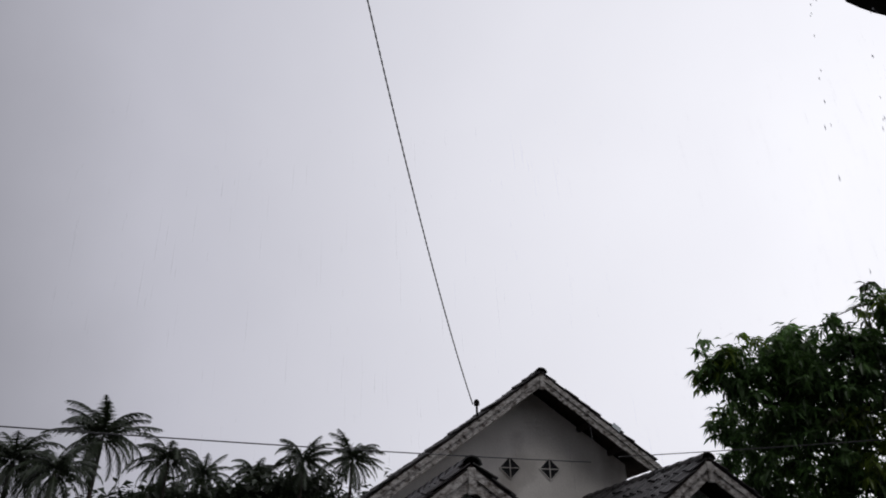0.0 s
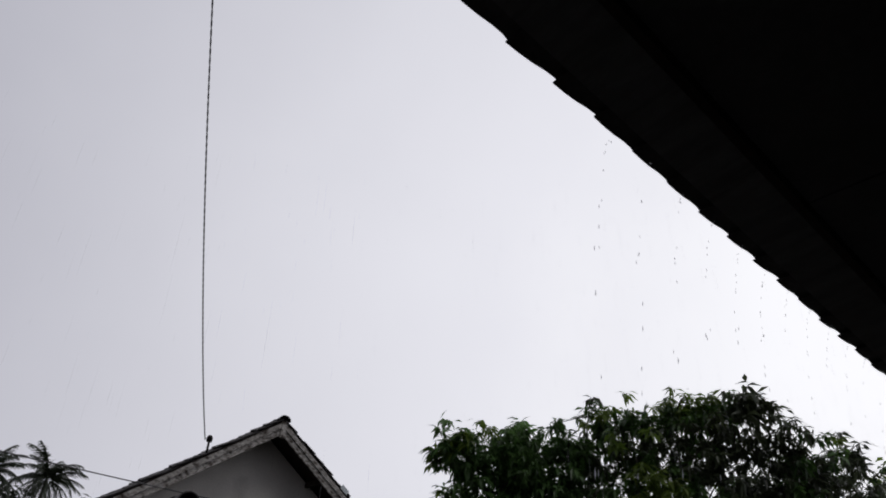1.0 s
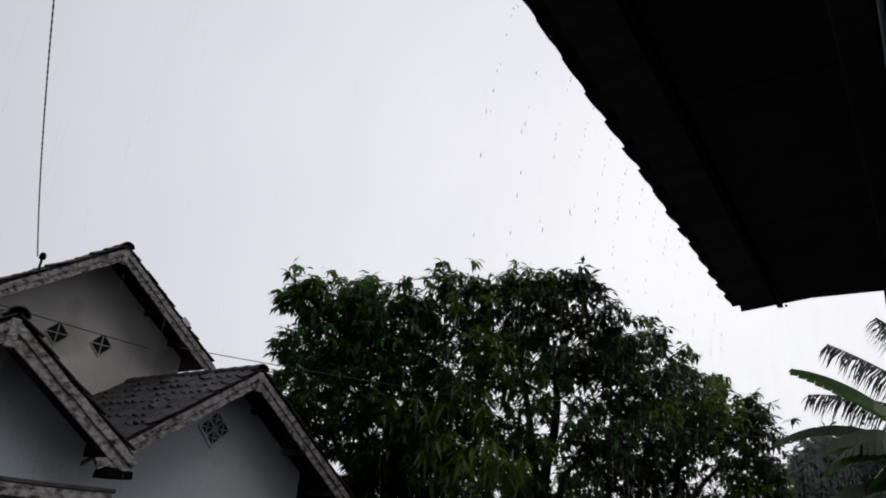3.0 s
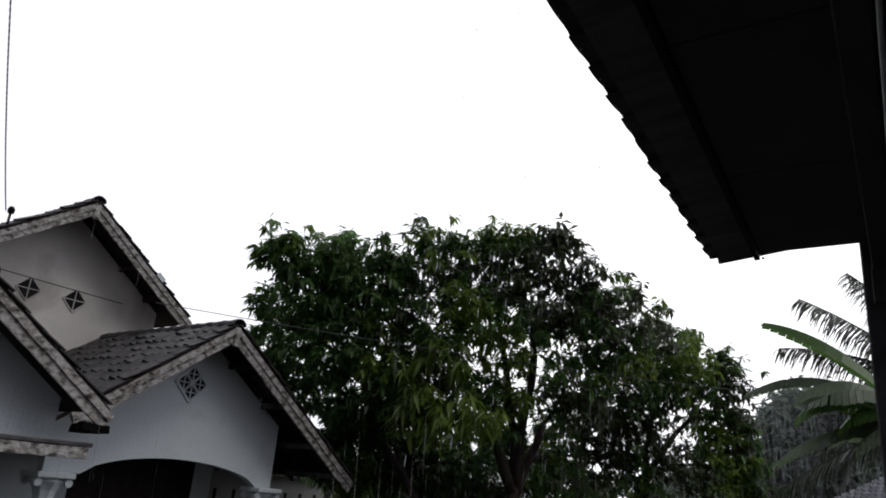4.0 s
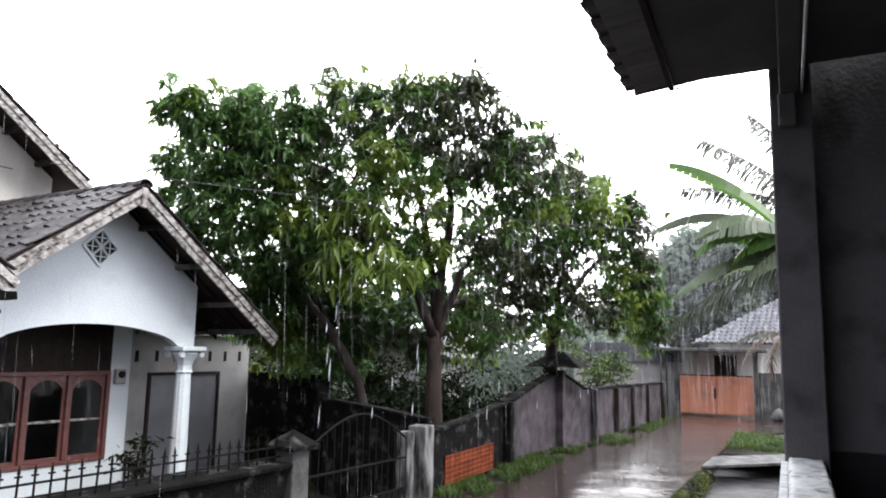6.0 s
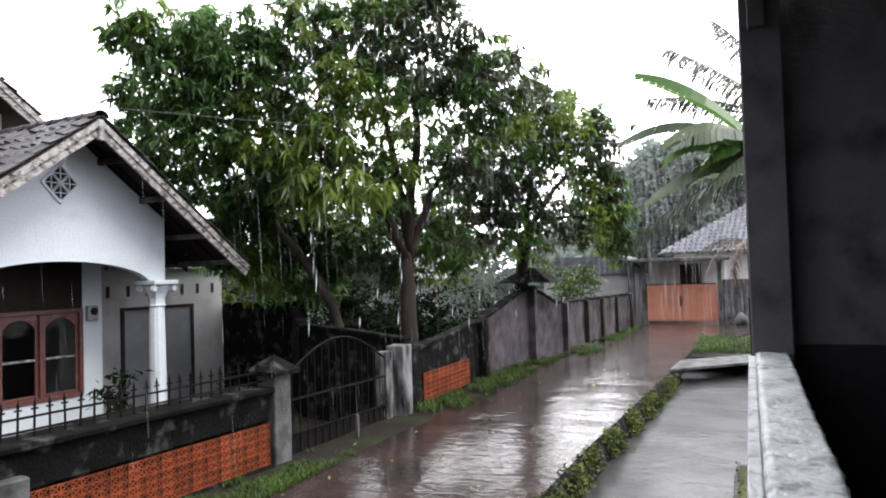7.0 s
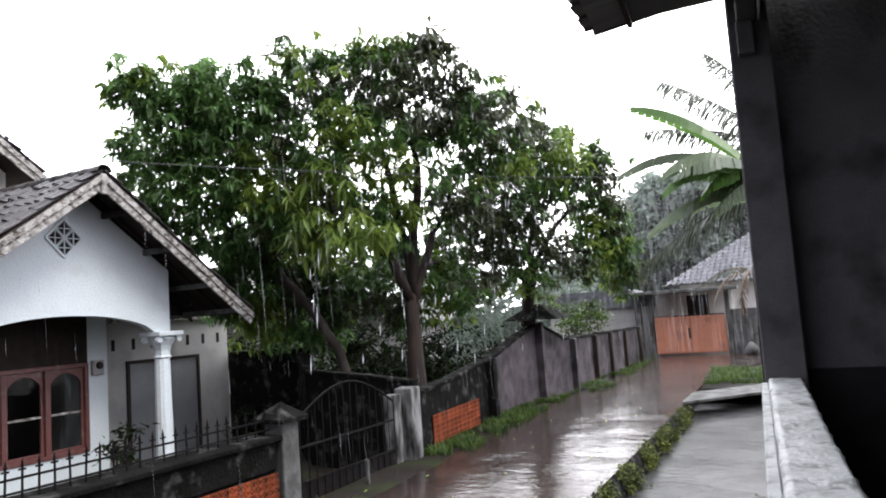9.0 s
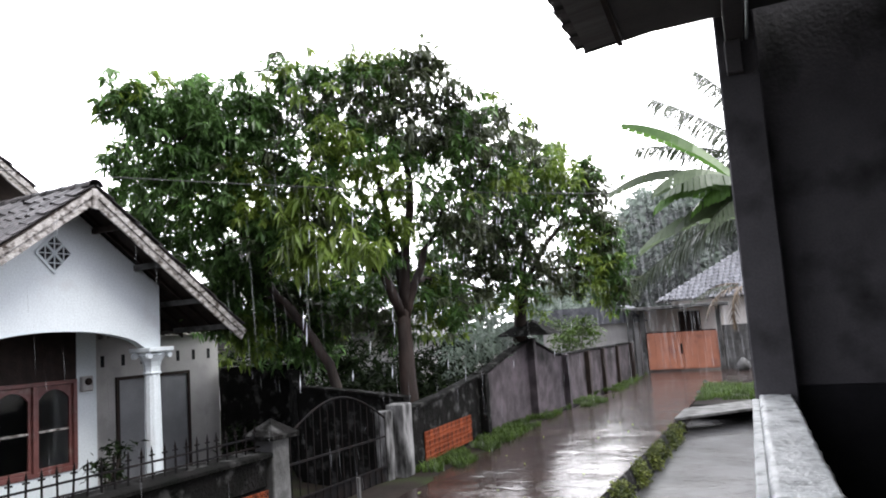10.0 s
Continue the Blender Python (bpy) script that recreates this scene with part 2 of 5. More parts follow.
def boxed(x0, x1, y0, y1, z0, z1, bevel=0.0):
    return box(bmesh.new(), x0, x1, y0, y1, z0, z1, bevel)


def beam(bm, p0, p1, w, h, up=(0, 0, 1), bevel=0.0):
    """A squared timber from p0 to p1, w wide and h high."""
    p0, p1, up = Vector(p0), Vector(p1), Vector(up)
    y = (p1 - p0).normalized()
    if abs(y.dot(up)) > 0.99:
        up = Vector((0, 1, 0))
    x = y.cross(up).normalized()
    z = x.cross(y)
    rot = Matrix((x, y, z)).transposed().to_4x4()
    r = bmesh.ops.create_cube(bm, size=1, matrix=Matrix.Translation((p0 + p1) / 2) @ rot @ Matrix.Diagonal((w, (p1 - p0).length, h, 1)))
    if bevel:
        es = list({e for v in r["verts"] for e in v.link_edges})
        bmesh.ops.bevel(bm, geom=es, offset=bevel, segments=1, affect="EDGES")
    return bm


def prism(outline, axis, a, b):
    """A plate with the outline (u, z), from a to b along axis x or y."""
    bm = bmesh.new()
    put = (lambda d, u, z: (d, u, z)) if axis == "x" else (lambda d, u, z: (u, d, z))
    lo = [bm.verts.new(put(a, u, z)) for u, z in outline]
    hi = [bm.verts.new(put(b, u, z)) for u, z in outline]
    n = len(lo)
    bm.faces.new(lo)
    bm.faces.new(hi[::-1])
    for i in range(n):
        bm.faces.new((lo[i], hi[i], hi[(i + 1) % n], lo[(i + 1) % n]))
    bmesh.ops.recalc_face_normals(bm, faces=bm.faces)
    return bm


def lathe(bm, rings, x, y, seg=18, flutes=0.0):
    prev = None
    for r, z in rings:
        ring = []
        for i in range(seg):
            a = 2 * math.pi * i / seg
            q = r * (1 - flutes * (i % 2))
            ring.append(bm.verts.new((x + q * math.cos(a), y + q * math.sin(a), z)))
        if prev:
            for i in range(seg):
                bm.faces.new((prev[i], prev[(i + 1) % seg], ring[(i + 1) % seg], ring[i]))
        else:
            bm.faces.new(ring[::-1])
        prev = ring
    bm.faces.new(prev)
    return bm


def tube(bm, pts, radii, seg=7):
    """A tapered round limb through the points."""
    pts = [Vector(p) for p in pts]
    prev = None
    for i, p in enumerate(pts):
        d = (pts[min(i + 1, len(pts) - 1)] - pts[max(i - 1, 0)]).normalized()
        a = d.cross(Vector((0.31, 0.17, 0.93)) if abs(d.z) < 0.9 else Vector((1, 0.2, 0))).normalized()
        b = d.cross(a)
        ring = [bm.verts.new(p + (a * math.cos(2 * math.pi * k / seg) + b * math.sin(2 * math.pi * k / seg)) * radii[i]) for k in range(seg)]
        if prev:
            for k in range(seg):
                bm.faces.new((prev[k], prev[(k + 1) % seg], ring[(k + 1) % seg], ring[k]))
        else:
            bm.faces.new(ring[::-1])
        prev = ring
    bm.faces.new(prev)
    return bm


def wavy(pts, steps, wobble, rng):
    """A limb's way through the points, with small bends."""
    out = []
    for a, b in zip(pts[:-1], pts[1:]):
        for k in range(steps):
            s = k / steps
            out.append(Vector(a).lerp(Vector(b), s) + Vector((rng.uniform(-1, 1), rng.uniform(-1, 1), rng.uniform(-1, 1))) * wobble * (0 if not out else 1))
    out.append(Vector(pts[-1]))
    return out


def mesh_part(name, verts, faces, mat, parent, label="", kind=""):
    me = bpy.data.meshes.new(name)
    me.from_pydata(verts, [], faces)
    me.materials.append(mat)
    ob = new(name, me)
    ob.parent = parent
    return tagged(ob, label, "", "", kind)


def roughen(bm, amount, cuts=0, seed=0):
    if cuts:
        bmesh.ops.subdivide_edges(bm, edges=bm.edges[:], cuts=cuts, use_grid_fill=True)
    for v in bm.verts:
        n = noise.noise_vector(v.co * 3.1 + Vector((seed, 0, 0))) + noise.noise_vector(v.co * 9.0) * 0.4
        v.co += n * amount
    return bm


def leaves(anchors, size, rng, droop=0.5, width=0.22, per=9, spread=0.16, up=0.25):
    """Rosettes of folded lance-shaped leaves round each anchor: verts and faces."""
    n = len(anchors) * per
    c = np.repeat(np.asarray(anchors), per, axis=0)
    az = rng.uniform(0, 2 * np.pi, n)
    el = rng.normal(-droop, 0.42, n)
    d = np.stack([np.cos(az) * np.cos(el), np.sin(az) * np.cos(el), np.sin(el)], 1)
    c = c + rng.normal(0, spread, (n, 3)) * [1, 1, 0.7] + [0, 0, up * size]
    side = np.stack([-np.sin(az), np.cos(az), np.zeros(n)], 1) + rng.normal(0, 0.4, (n, 3))
    nor = np.cross(d, side)
    L = size * rng.uniform(0.65, 1.25, (n, 1))
    w = L * width * 0.5
    sag = np.array([0, 0, -1.0]) * L * rng.uniform(0.05, 0.28, (n, 1))
    v = np.stack([c, c + d * L * 0.45 + side * w + nor * w * 0.3, c + d * L * 0.5 - nor * w * 0.15, c + d * L * 0.45 - side * w + nor * w * 0.3, c + d * L + sag], 1).reshape(-1, 3)
    i = np.arange(n)[:, None] * 5
    f = np.concatenate([i + [0, 1, 2], i + [0, 2, 3], i + [1, 4, 2], i + [2, 4, 3]], 0)
    return v, f


def lobe_points(lobes, density, rng, inner=0.35):
    """Anchors on and in uneven lumps (x, y, z, r), fewer where lumps overlap."""
    out = []
    for k, (x, y, z, r) in enumerate(lobes):
        n = int(density * r * r)
        d = rng.normal(0, 1, (n, 3))
        d /= np.linalg.norm(d, axis=1)[:, None]
        q = r * (1 - inner * rng.uniform(0, 1, (n, 1)) ** 2)
        sprig = rng.uniform(0, 1, (n, 1)) < 0.15
        q = np.where(sprig & (d[:, 2:] > -0.2), r * rng.uniform(1.05, 1.4, (n, 1)), q)
        bumpy = np.array([[0.84 + 0.62 * noise.noise(Vector(tuple(p * 2.3)) + Vector((k * 7.0, 0, 0)))] for p in d])
        out.append(np.array([x, y, z]) + d * q * bumpy * [1, 1, 0.92])
    return np.concatenate(out)


def tile_data():
    """One curved clay tile, 0.24 wide and 0.33 long; x across, y down the slope."""
    vs, fs = [], []
    prof = [(-0.125, 0.0), (-0.07, -0.006), (-0.01, 0.004), (0.05, 0.032), (0.095, 0.034), (0.125, 0.006)]
    for y, lift in ((0.0, 0.0), (0.33, 0.022)):
        vs += [(x, y, z + lift) for x, z in prof]
        vs += [(x, y, z + lift - 0.014) for x, z in prof]
    n = len(prof)
    for i in range(n - 1):
        fs += [(i, i + 1, 2 * n + i + 1, 2 * n + i), (n + i, 3 * n + i, 3 * n + i + 1, n + i + 1), (2 * n + i, 2 * n + i + 1, 3 * n + i + 1, 3 * n + i), (i, n + i, n + i + 1, i + 1)]
    fs += [(0, 2 * n, 3 * n, n), (n - 1, 2 * n - 1, 4 * n - 1, 3 * n - 1)]
    return vs, fs


TILE_V, TILE_F = tile_data()
tile_mesh = bpy.data.meshes.new("roof_tile")
tile_mesh.from_pydata(TILE_V, [], TILE_F)
tile_mesh.materials.append(m_tile)


def tile_slope(parent, start, across, down, columns, rows, single, rng):
    """Lays a slope with tiles from its top corner: pieces of their own, or one joined mesh."""
    start, x, y = Vector(start), Vector(across).normalized(), Vector(down).normalized()
    z = x.cross(y)
    if z.z < 0:
        z = -z
    rot = Matrix((x, y, z)).transposed().to_4x4()
    vs, fs = [], []
    for j in range(rows):
        for i in range(columns):
            m = Matrix.Translation(start + x * (0.125 + i * 0.235) + y * j * 0.27 + z * rng.uniform(0, 0.022)) @ rot @ pose(0, 0, 0, rng.uniform(-2.5, 2.5), rng.uniform(-3, 3), rng.uniform(-4.5, 4.5))
            if single:
                ob = new("roof_tile", tile_mesh)
                ob.parent, ob.matrix_local = parent, m
            else:
                k = len(vs)
                vs += [m @ Vector(v) for v in TILE_V]
                fs += [[k + q for q in f] for f in TILE_F]
    if not single:
        mesh_part("roof_tiles", vs, fs, m_tile_mass, parent, "", "stuff")


# ---- ground, lane and channel ----
def sheet(x0, x1, y0, y1, z, nx, ny, amp, skip=None):
    bm = bmesh.new()
    bmesh.ops.create_grid(bm, x_segments=nx, y_segments=ny, size=0.5, matrix=Matrix.Translation(((x0 + x1) / 2, (y0 + y1) / 2, z)) @ Matrix.Diagonal((x1 - x0, y1 - y0, 1, 1)))
    for v in bm.verts:
        v.co.z += amp * noise.noise(v.co * 0.9)
    return bm


solo("ground", sheet(-900, 900, -900, 900, -0.42, 12, 12, 0), m_soil, "wet dark earth spreading out to the horizon", "ground", kind="structure")


def lane():
    """The lane: left edge, right edge along its length, with a crowned wet surface."""
    rows = [(-8, -4.75, -2.0), (0, -4.7, -1.98), (4, -4.6, -1.95), (6, -4.5, -1.93), (8.6, -4.45, -1.88), (12, -4.5, -1.72), (16, -4.35, -1.53), (18.5, -4.15, -1.45), (20.5, -4.0, -1.3), (23, -3.85, -0.6), (25, -3.75, 0.3), (28.4, -3.7, 1.5), (34, -3.7, 3)]
    bm = bmesh.new()
    grid = []
    fine = []
    for (y0, a0, b0), (y1, a1, b1) in zip(rows[:-1], rows[1:]):
        k = max(1, int((y1 - y0) / 0.5))
        fine += [(y0 + (y1 - y0) * i / k, a0 + (a1 - a0) * i / k, b0 + (b1 - b0) * i / k) for i in range(k)]
    fine.append(rows[-1])
    for y, a, b in fine:
        line = []
        for i in range(13):
            x = a + (b - a) * i / 12
            z = -0.012 * abs(i - 6) / 6 + 0.012 * noise.noise(Vector((x * 1.3, y * 1.3, 0)))
            line.append(bm.verts.new((x, y, z)))
        low = bm.verts.new((b + 0.02, y, -0.40))
        left = bm.verts.new((a - 0.02, y, -0.40))
        grid.append([left] + line + [low])
    for p, q in zip(grid[:-1], grid[1:]):
        for i in range(len(p) - 1):
            bm.faces.new((p[i], p[i + 1], q[i + 1], q[i]))
    return bm


solo("road", lane(), m_road, "wet brown village lane shining with rainwater", "road", kind="structure")
solo("verge", sheet(-5.3, -4.38, -8, 29, -0.012, 4, 90, 0.03), m_soil, "muddy grass verge beside the lane", "ground", kind="structure")
solo("channel_floor", sheet(-1.9, 0.1, -8, 18.3, -0.30, 8, 88, 0.015), m_ditch, "wet concrete drainage channel with shallow water", "channel", kind="structure")
solo("channel_bank", sheet(-1.5, 6, 17.6, 34, -0.05, 20, 40, 0.12), m_soil, "weedy earth bank behind the concrete bridge", "ground", kind="structure")
bm = bmesh.new()
box(bm, -0.24, -0.10, -8, 8.95, -0.34, -0.17, 0.015)
bmesh.ops.subdivide_edges(bm, edges=[e for e in bm.edges if e.calc_length() > 1], cuts=90)
roughen(bm, 0.014, 0)
solo("channel_ledge", bm, m_post, "narrow concrete ledge at the foot of the wall", "ledge", kind="structure")
solo("moss_strip", roughen(sheet(-0.19, 0.04, -8, 8.9, -0.158, 4, 190, 0.012), 0.018), m_moss, "strip of yellow-green moss along the wall", "moss", kind="structure")

# concrete bridge slab over the channel, and the bank under it
bm = bmesh.new()
lo = [(-1.60, 15.42), (0.10, 17.05), (0.10, 18.55), (-1.52, 17.0)]
for z in (-0.025, 0.03):
    for x, y in lo:
        bm.verts.new((x, y, z))
bm.verts.ensure_lookup_table()
v = bm.verts
for f in ((3, 2, 1, 0), (4, 5, 6, 7), (0, 1, 5, 4), (1, 2, 6, 5), (2, 3, 7, 6), (3, 0, 4, 7)):
    bm.faces.new([v[i] for i in f])
bmesh.ops.bevel(bm, geom=bm.edges[:], offset=0.008, segments=1, affect="EDGES")
solo("bridge_slab", bm, m_post, "thin wet concrete slab bridging the channel", "bridge")
bm = boxed(-0.05, 0.0, 16.72, 16.79, -0.3, 1.42, 0.008)
solo("gate_stake", bm, m_iron, "thin black iron post beside the concrete slab", "post")
solo("channel_end", boxed(-1.9, 3.5, 18.3, 18.5, -0.42, -0.06, 0.02), m_mossy, "dark concrete end wall of the channel", "wall", kind="structure")

# ---- the veranda that the camera stands on ----
solo("terrace_floor", boxed(0.022, 4.2, -4.0, 5.55, -0.42, 0.5, 0.0), m_bare, "dark bare cement veranda floor", "floor", kind="structure")
bm = bmesh.new()
bmesh.ops.create_cube(bm, size=1, matrix=Matrix.Translation((0.111, 0.65, 1.02)) @ Matrix.Diagonal((0.202, 9.28, 1.04, 1)))
bmesh.ops.bevel(bm, geom=[e for e in bm.edges], offset=0.012, segments=1, affect="EDGES")
bmesh.ops.bisect_plane(bm, geom=bm.verts[:] + bm.edges[:] + bm.faces[:], plane_co=(0, 0, 1.3), plane_no=(0, 0, 1))
for i in range(150):
    y = -3.9 + i * 0.062
    bmesh.ops.bisect_plane(bm, geom=bm.verts[:] + bm.edges[:] + bm.faces[:], plane_co=(0, y, 0), plane_no=(0, 1, 0))
for x in (0.04, 0.08, 0.12, 0.16, 0.19):
    bmesh.ops.bisect_plane(bm, geom=bm.verts[:] + bm.edges[:] + bm.faces[:], plane_co=(x, 0, 0), plane_no=(1, 0, 0))
for q in bm.verts:
    if q.co.z > 1.4:
        q.co.z += 0.010 * noise.noise(q.co * 9) + 0.008 * noise.noise(q.co * 26)
        if q.co.x > 0.185:
            q.co.x += 0.008 * noise.noise(q.co * 27) + 0.006 * noise.noise(q.co * 6)
            q.co.z -= 0.012 * max(0.0, noise.noise(q.co * 13))
        if q.co.x < 0.03:
            q.co.x += 0.006 * noise.noise(q.co * 11)
parapet = solo("parapet_wall", bm, m_parapet, "rough wet grey cement veranda parapet with chipped edge", "wall", kind="structure")
solo("parapet_rim", roughen(boxed(-0.035, 0.008, -3.95, 5.28, 1.40, 1.515, 0.006), 0.003, 5), m_parapet, "narrow cement rim along the parapet's outer edge", "wall", kind="structure")
pillar = part("veranda_pillar", roughen(boxed(-0.012, 0.25, 5.3, 5.56, -0.42, 4.6, 0.01), 0.003, 3), m_bare, None)
tagged(pillar, "bare grey cement veranda pillar", "pillar", kind="structure")
solo("wall_end_upper", boxed(0.25, 4.2, 5.50, 5.66, 1.576, 4.6), m_bare, "stained grey cement end wall of the veranda", "wall", kind="structure")
# The shade below parapet height is painted onto this lower wall.
solo("wall_end_dado", boxed(0.25, 4.2, 5.49, 5.66, 0.5, 1.570), m_shade_black, "lower part of the veranda end wall, shade painted on in black", "wall", kind="structure")
solo("wall_house_side", boxed(4.2, 4.36, -4.0, 5.66, -0.42, 4.6), m_bare, "grey cement house wall behind the veranda", "wall", kind="structure")
solo("wall_veranda_back", boxed(0.06, 4.2, -4.16, -4.0, -0.42, 4.6), m_bare, "grey cement wall closing the veranda", "wall", kind="structure")


# the near roof: tiles over a sloping soffit of boards
def eave_x(y):
    return -0.94 - 0.028 * (y - 5.25)


def eave_z(y):
    return 4.075 - 0.0076 * (y - 5.25)


near_roof = thing("veranda_roof", Matrix.Identity(4), "overhanging tiled veranda roof with grey boarded soffit", "roof", kind="structure")
SL = 0.125
bm = bmesh.new()
# outer strip under the lowest tiles
quad = []
for y in (-4.2, 5.25):
    for dx, up in ((0.04, 0.0), (0.29, 0.0)):
        quad.append((eave_x(y) + dx, y, eave_z(y) + SL * dx + 0.012))
p = [bm.verts.new(q) for q in quad] + [bm.verts.new((q[0], q[1], q[2] + 0.03)) for q in quad]
for f in ((0, 1, 3, 2), (4, 6, 7, 5), (0, 4, 5, 1), (2, 3, 7, 6), (0, 2, 6, 4), (1, 5, 7, 3)):
    bm.faces.new([p[i] for i in f])
part("eave_strip", bm, m_eave, near_roof)
part("fascia_batten", beam(bmesh.new(), (eave_x(-4.2) + 0.29, -4.2, eave_z(-4.2) + SL * 0.29 + 0.0), (eave_x(5.25) + 0.29, 5.25, eave_z(5.25) + SL * 0.29), 0.035, 0.07), m_brown, near_roof)
for k in range(7):
    ya, yb = 5.245 - k * 1.35, 5.245 - (k + 1) * 1.35 + 0.012
    bm = bmesh.new()
    c = []
    for y in (ya, yb):
        for x in (eave_x(y) + 0.31, 4.3):
            c.append((x, y, eave_z(y) + SL * min(x - eave_x(y), 1.0) + 0.012))
    p = [bm.verts.new(q) for q in c] + [bm.verts.new((q[0], q[1], q[2] + 0.025)) for q in c]
    for f in ((0, 1, 3, 2), (4, 6, 7, 5), (0, 4, 5, 1), (2, 3, 7, 6), (0, 2, 6, 4), (1, 5, 7, 3)):
        bm.faces.new([p[i] for i in f])
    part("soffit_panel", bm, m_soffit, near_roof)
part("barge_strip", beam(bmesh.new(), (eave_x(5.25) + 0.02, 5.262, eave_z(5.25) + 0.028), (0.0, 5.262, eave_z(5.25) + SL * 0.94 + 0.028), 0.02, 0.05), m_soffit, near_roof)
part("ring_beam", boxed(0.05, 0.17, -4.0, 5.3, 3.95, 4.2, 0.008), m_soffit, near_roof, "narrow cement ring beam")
part("conduit", tube(bmesh.new(), [(0.19, -4.0, 3.96), (0.19, 5.28, 3.96)], [0.011, 0.011], 8), m_white, near_roof, "thin white cable conduit")
part("beam_end", boxed(0.04, 0.15, 5.22, 5.3, 3.72, 3.95, 0.008), m_soffit, near_roof)
for yy in (4.75, 5.02):
    part("nail_tip", boxed(eave_x(yy) + 0.31, eave_x(yy) + 0.32, 5.27, 5.278, eave_z(5.25) + 0.015, eave_z(5.25) + 0.03), m_iron, near_roof)
rng = random.Random(3)
y = 5.2
while y > -4.2:
    for r in range(2):
        ob = new("roof_tile", tile_mesh)
        ob.parent = near_roof
        # across runs along the eave, down runs outward
        X, Y = Vector((0, 1, 0)), Vector((-1, 0, -SL)).normalized()
        rot = Matrix((X, Y, X.cross(Y))).transposed().to_4x4()
        ob.matrix_local = Matrix.Translation((eave_x(y) + 0.284 + r * 0.27, y - 0.05, eave_z(y) + 0.047 + SL * (0.3 + r * 0.27) + rng.uniform(0, 0.006))) @ rot @ pose(0, 0, 0, 0, 0, rng.uniform(-2, 2)) @ Matrix.Diagonal((1.08, 1, 0.45, 1))
    y -= 0.245
bm = bmesh.new()
c = [(eave_x(-4.2) + 0.06, -4.2, 4.24), (4.4, -4.2, 4.85), (eave_x(5.26) + 0.06, 5.26, 4.15), (4.4, 5.7, 4.85)]
p = [bm.verts.new(q) for q in c] + [bm.verts.new((q[0], q[1], q[2] + 0.03)) for q in c]
for f in ((0, 1, 3, 2), (4, 6, 7, 5), (0, 4, 5, 1), (2, 3, 7, 6), (0, 2, 6, 4), (1, 5, 7, 3)):
    bm.faces.new([p[i] for i in f])
part("roof_deck", bm, m_tile_mass, near_roof)

# ---- the house opposite ----
HOUSE = pose(-9.2, 7.6, 0, 0, 0, -5)
house = thing("house", HOUSE, "white plastered village house with three dark-tiled gables and peeling boards", "house")
rng = random.Random(11)
PITCH = 0.715
YARD = -0.42


def gable(u0, z0, left, right, front, back, parent, single_left, overhang_rows=True):
    """A gable roof: ridge at (u0, z0), eaves at u0 - left and u0 + right, from depth front to back. Returns the roof part."""
    bm = bmesh.new()
    for s, w in ((-1, left), (1, right)):
        p = [(front, u0, z0), (back, u0, z0), (back, u0 + s * w, z0 - PITCH * w), (front, u0 + s * w, z0 - PITCH * w)]
        a = [bm.verts.new((x, y, z - 0.09)) for x, y, z in p]
        b = [bm.verts.new((x, y, z - 0.055)) for x, y, z in p]
        for f in ((a[0], a[1], a[2], a[3]), (b[3], b[2], b[1], b[0])):
            bm.faces.new(f)
        for i in range(4):
            bm.faces.new((a[i], b[i], b[(i + 1) % 4], a[(i + 1) % 4]))
    bmesh.ops.recalc_face_normals(bm, faces=bm.faces)
    roof = part("roof", bm, m_brown, parent, "dark clay tiled gable roof")
    depth = front - back
    cols = int(depth / 0.235)
    for s, w, single in ((-1, left, single_left), (1, right, False)):
        rows = max(1, int(w * math.hypot(1, PITCH) / 0.27) - 0)
        down = (0, s, -PITCH)
        tile_slope(roof, (front + 0.03, u0 + s * 0.02, z0 - 0.05), (-1, 0, 0), down, cols, rows, single, rng)
    # ridge caps
    n = int(depth / 0.34)
    for i in range(n):
        bm = bmesh.new()
        x0 = front + 0.04 - i * 0.34
        prev = None
        for x, r in ((x0, 0.125), (x0 - 0.37, 0.105)):
            ring = [bm.verts.new((x, u0 + r * math.cos(a), z0 - 0.06 + r * 0.85 * math.sin(a))) for a in [math.pi * k / 6 for k in range(7)]]
            ring += [bm.verts.new((x, u0 + (r - 0.016) * math.cos(a), z0 - 0.06 + (r - 0.016) * 0.85 * math.sin(a))) for a in [math.pi * (6 - k) / 6 for k in range(7)]]
            if prev:
                for k in range(14):
                    bm.faces.new((prev[k], prev[(k + 1) % 14], ring[(k + 1) % 14], ring[k]))
            else:
                bm.faces.new(ring)
            prev = ring
        bm.faces.new(prev[::-1])
        part("ridge_cap", bm, m_tile, roof)
    return roof


def bargeboards(u0, z0, left, right, d, parent):
    """A pair of double boards on the rakes: a deep board and a narrower moulding proud of it."""
    for s, w in ((-1, left), (1, right)):
        for k, (drop, h, t, out) in enumerate(((0.185, 0.17, 0.03, 0.0), (0.105, 0.085, 0.03, 0.026))):
            ln = w + (0.0 if k == 0 else 0.03)
            bm = beam(bmesh.new(), (d + out, u0, z0 - drop), (d + out, u0 + s * ln, z0 - drop - PITCH * ln), t, h)
            bmesh.ops.subdivide_edges(bm, edges=[e for e in bm.edges if e.calc_length() > 0.5], cuts=14)
            for q in bm.verts:
                q.co.z += 0.012 * noise.noise(q.co * 5.0) + 0.006 * noise.noise(q.co * 17.0)
            part("bargeboard", bm, m_barge, parent, "peeling white painted bargeboard")
    part("gable_finial", roughen(boxed(d - 0.01, d + 0.05, u0 - 0.05, u0 + 0.05, z0 - 0.36, z0 - 0.06, 0.01), 0.006, 1), m_barge, parent)


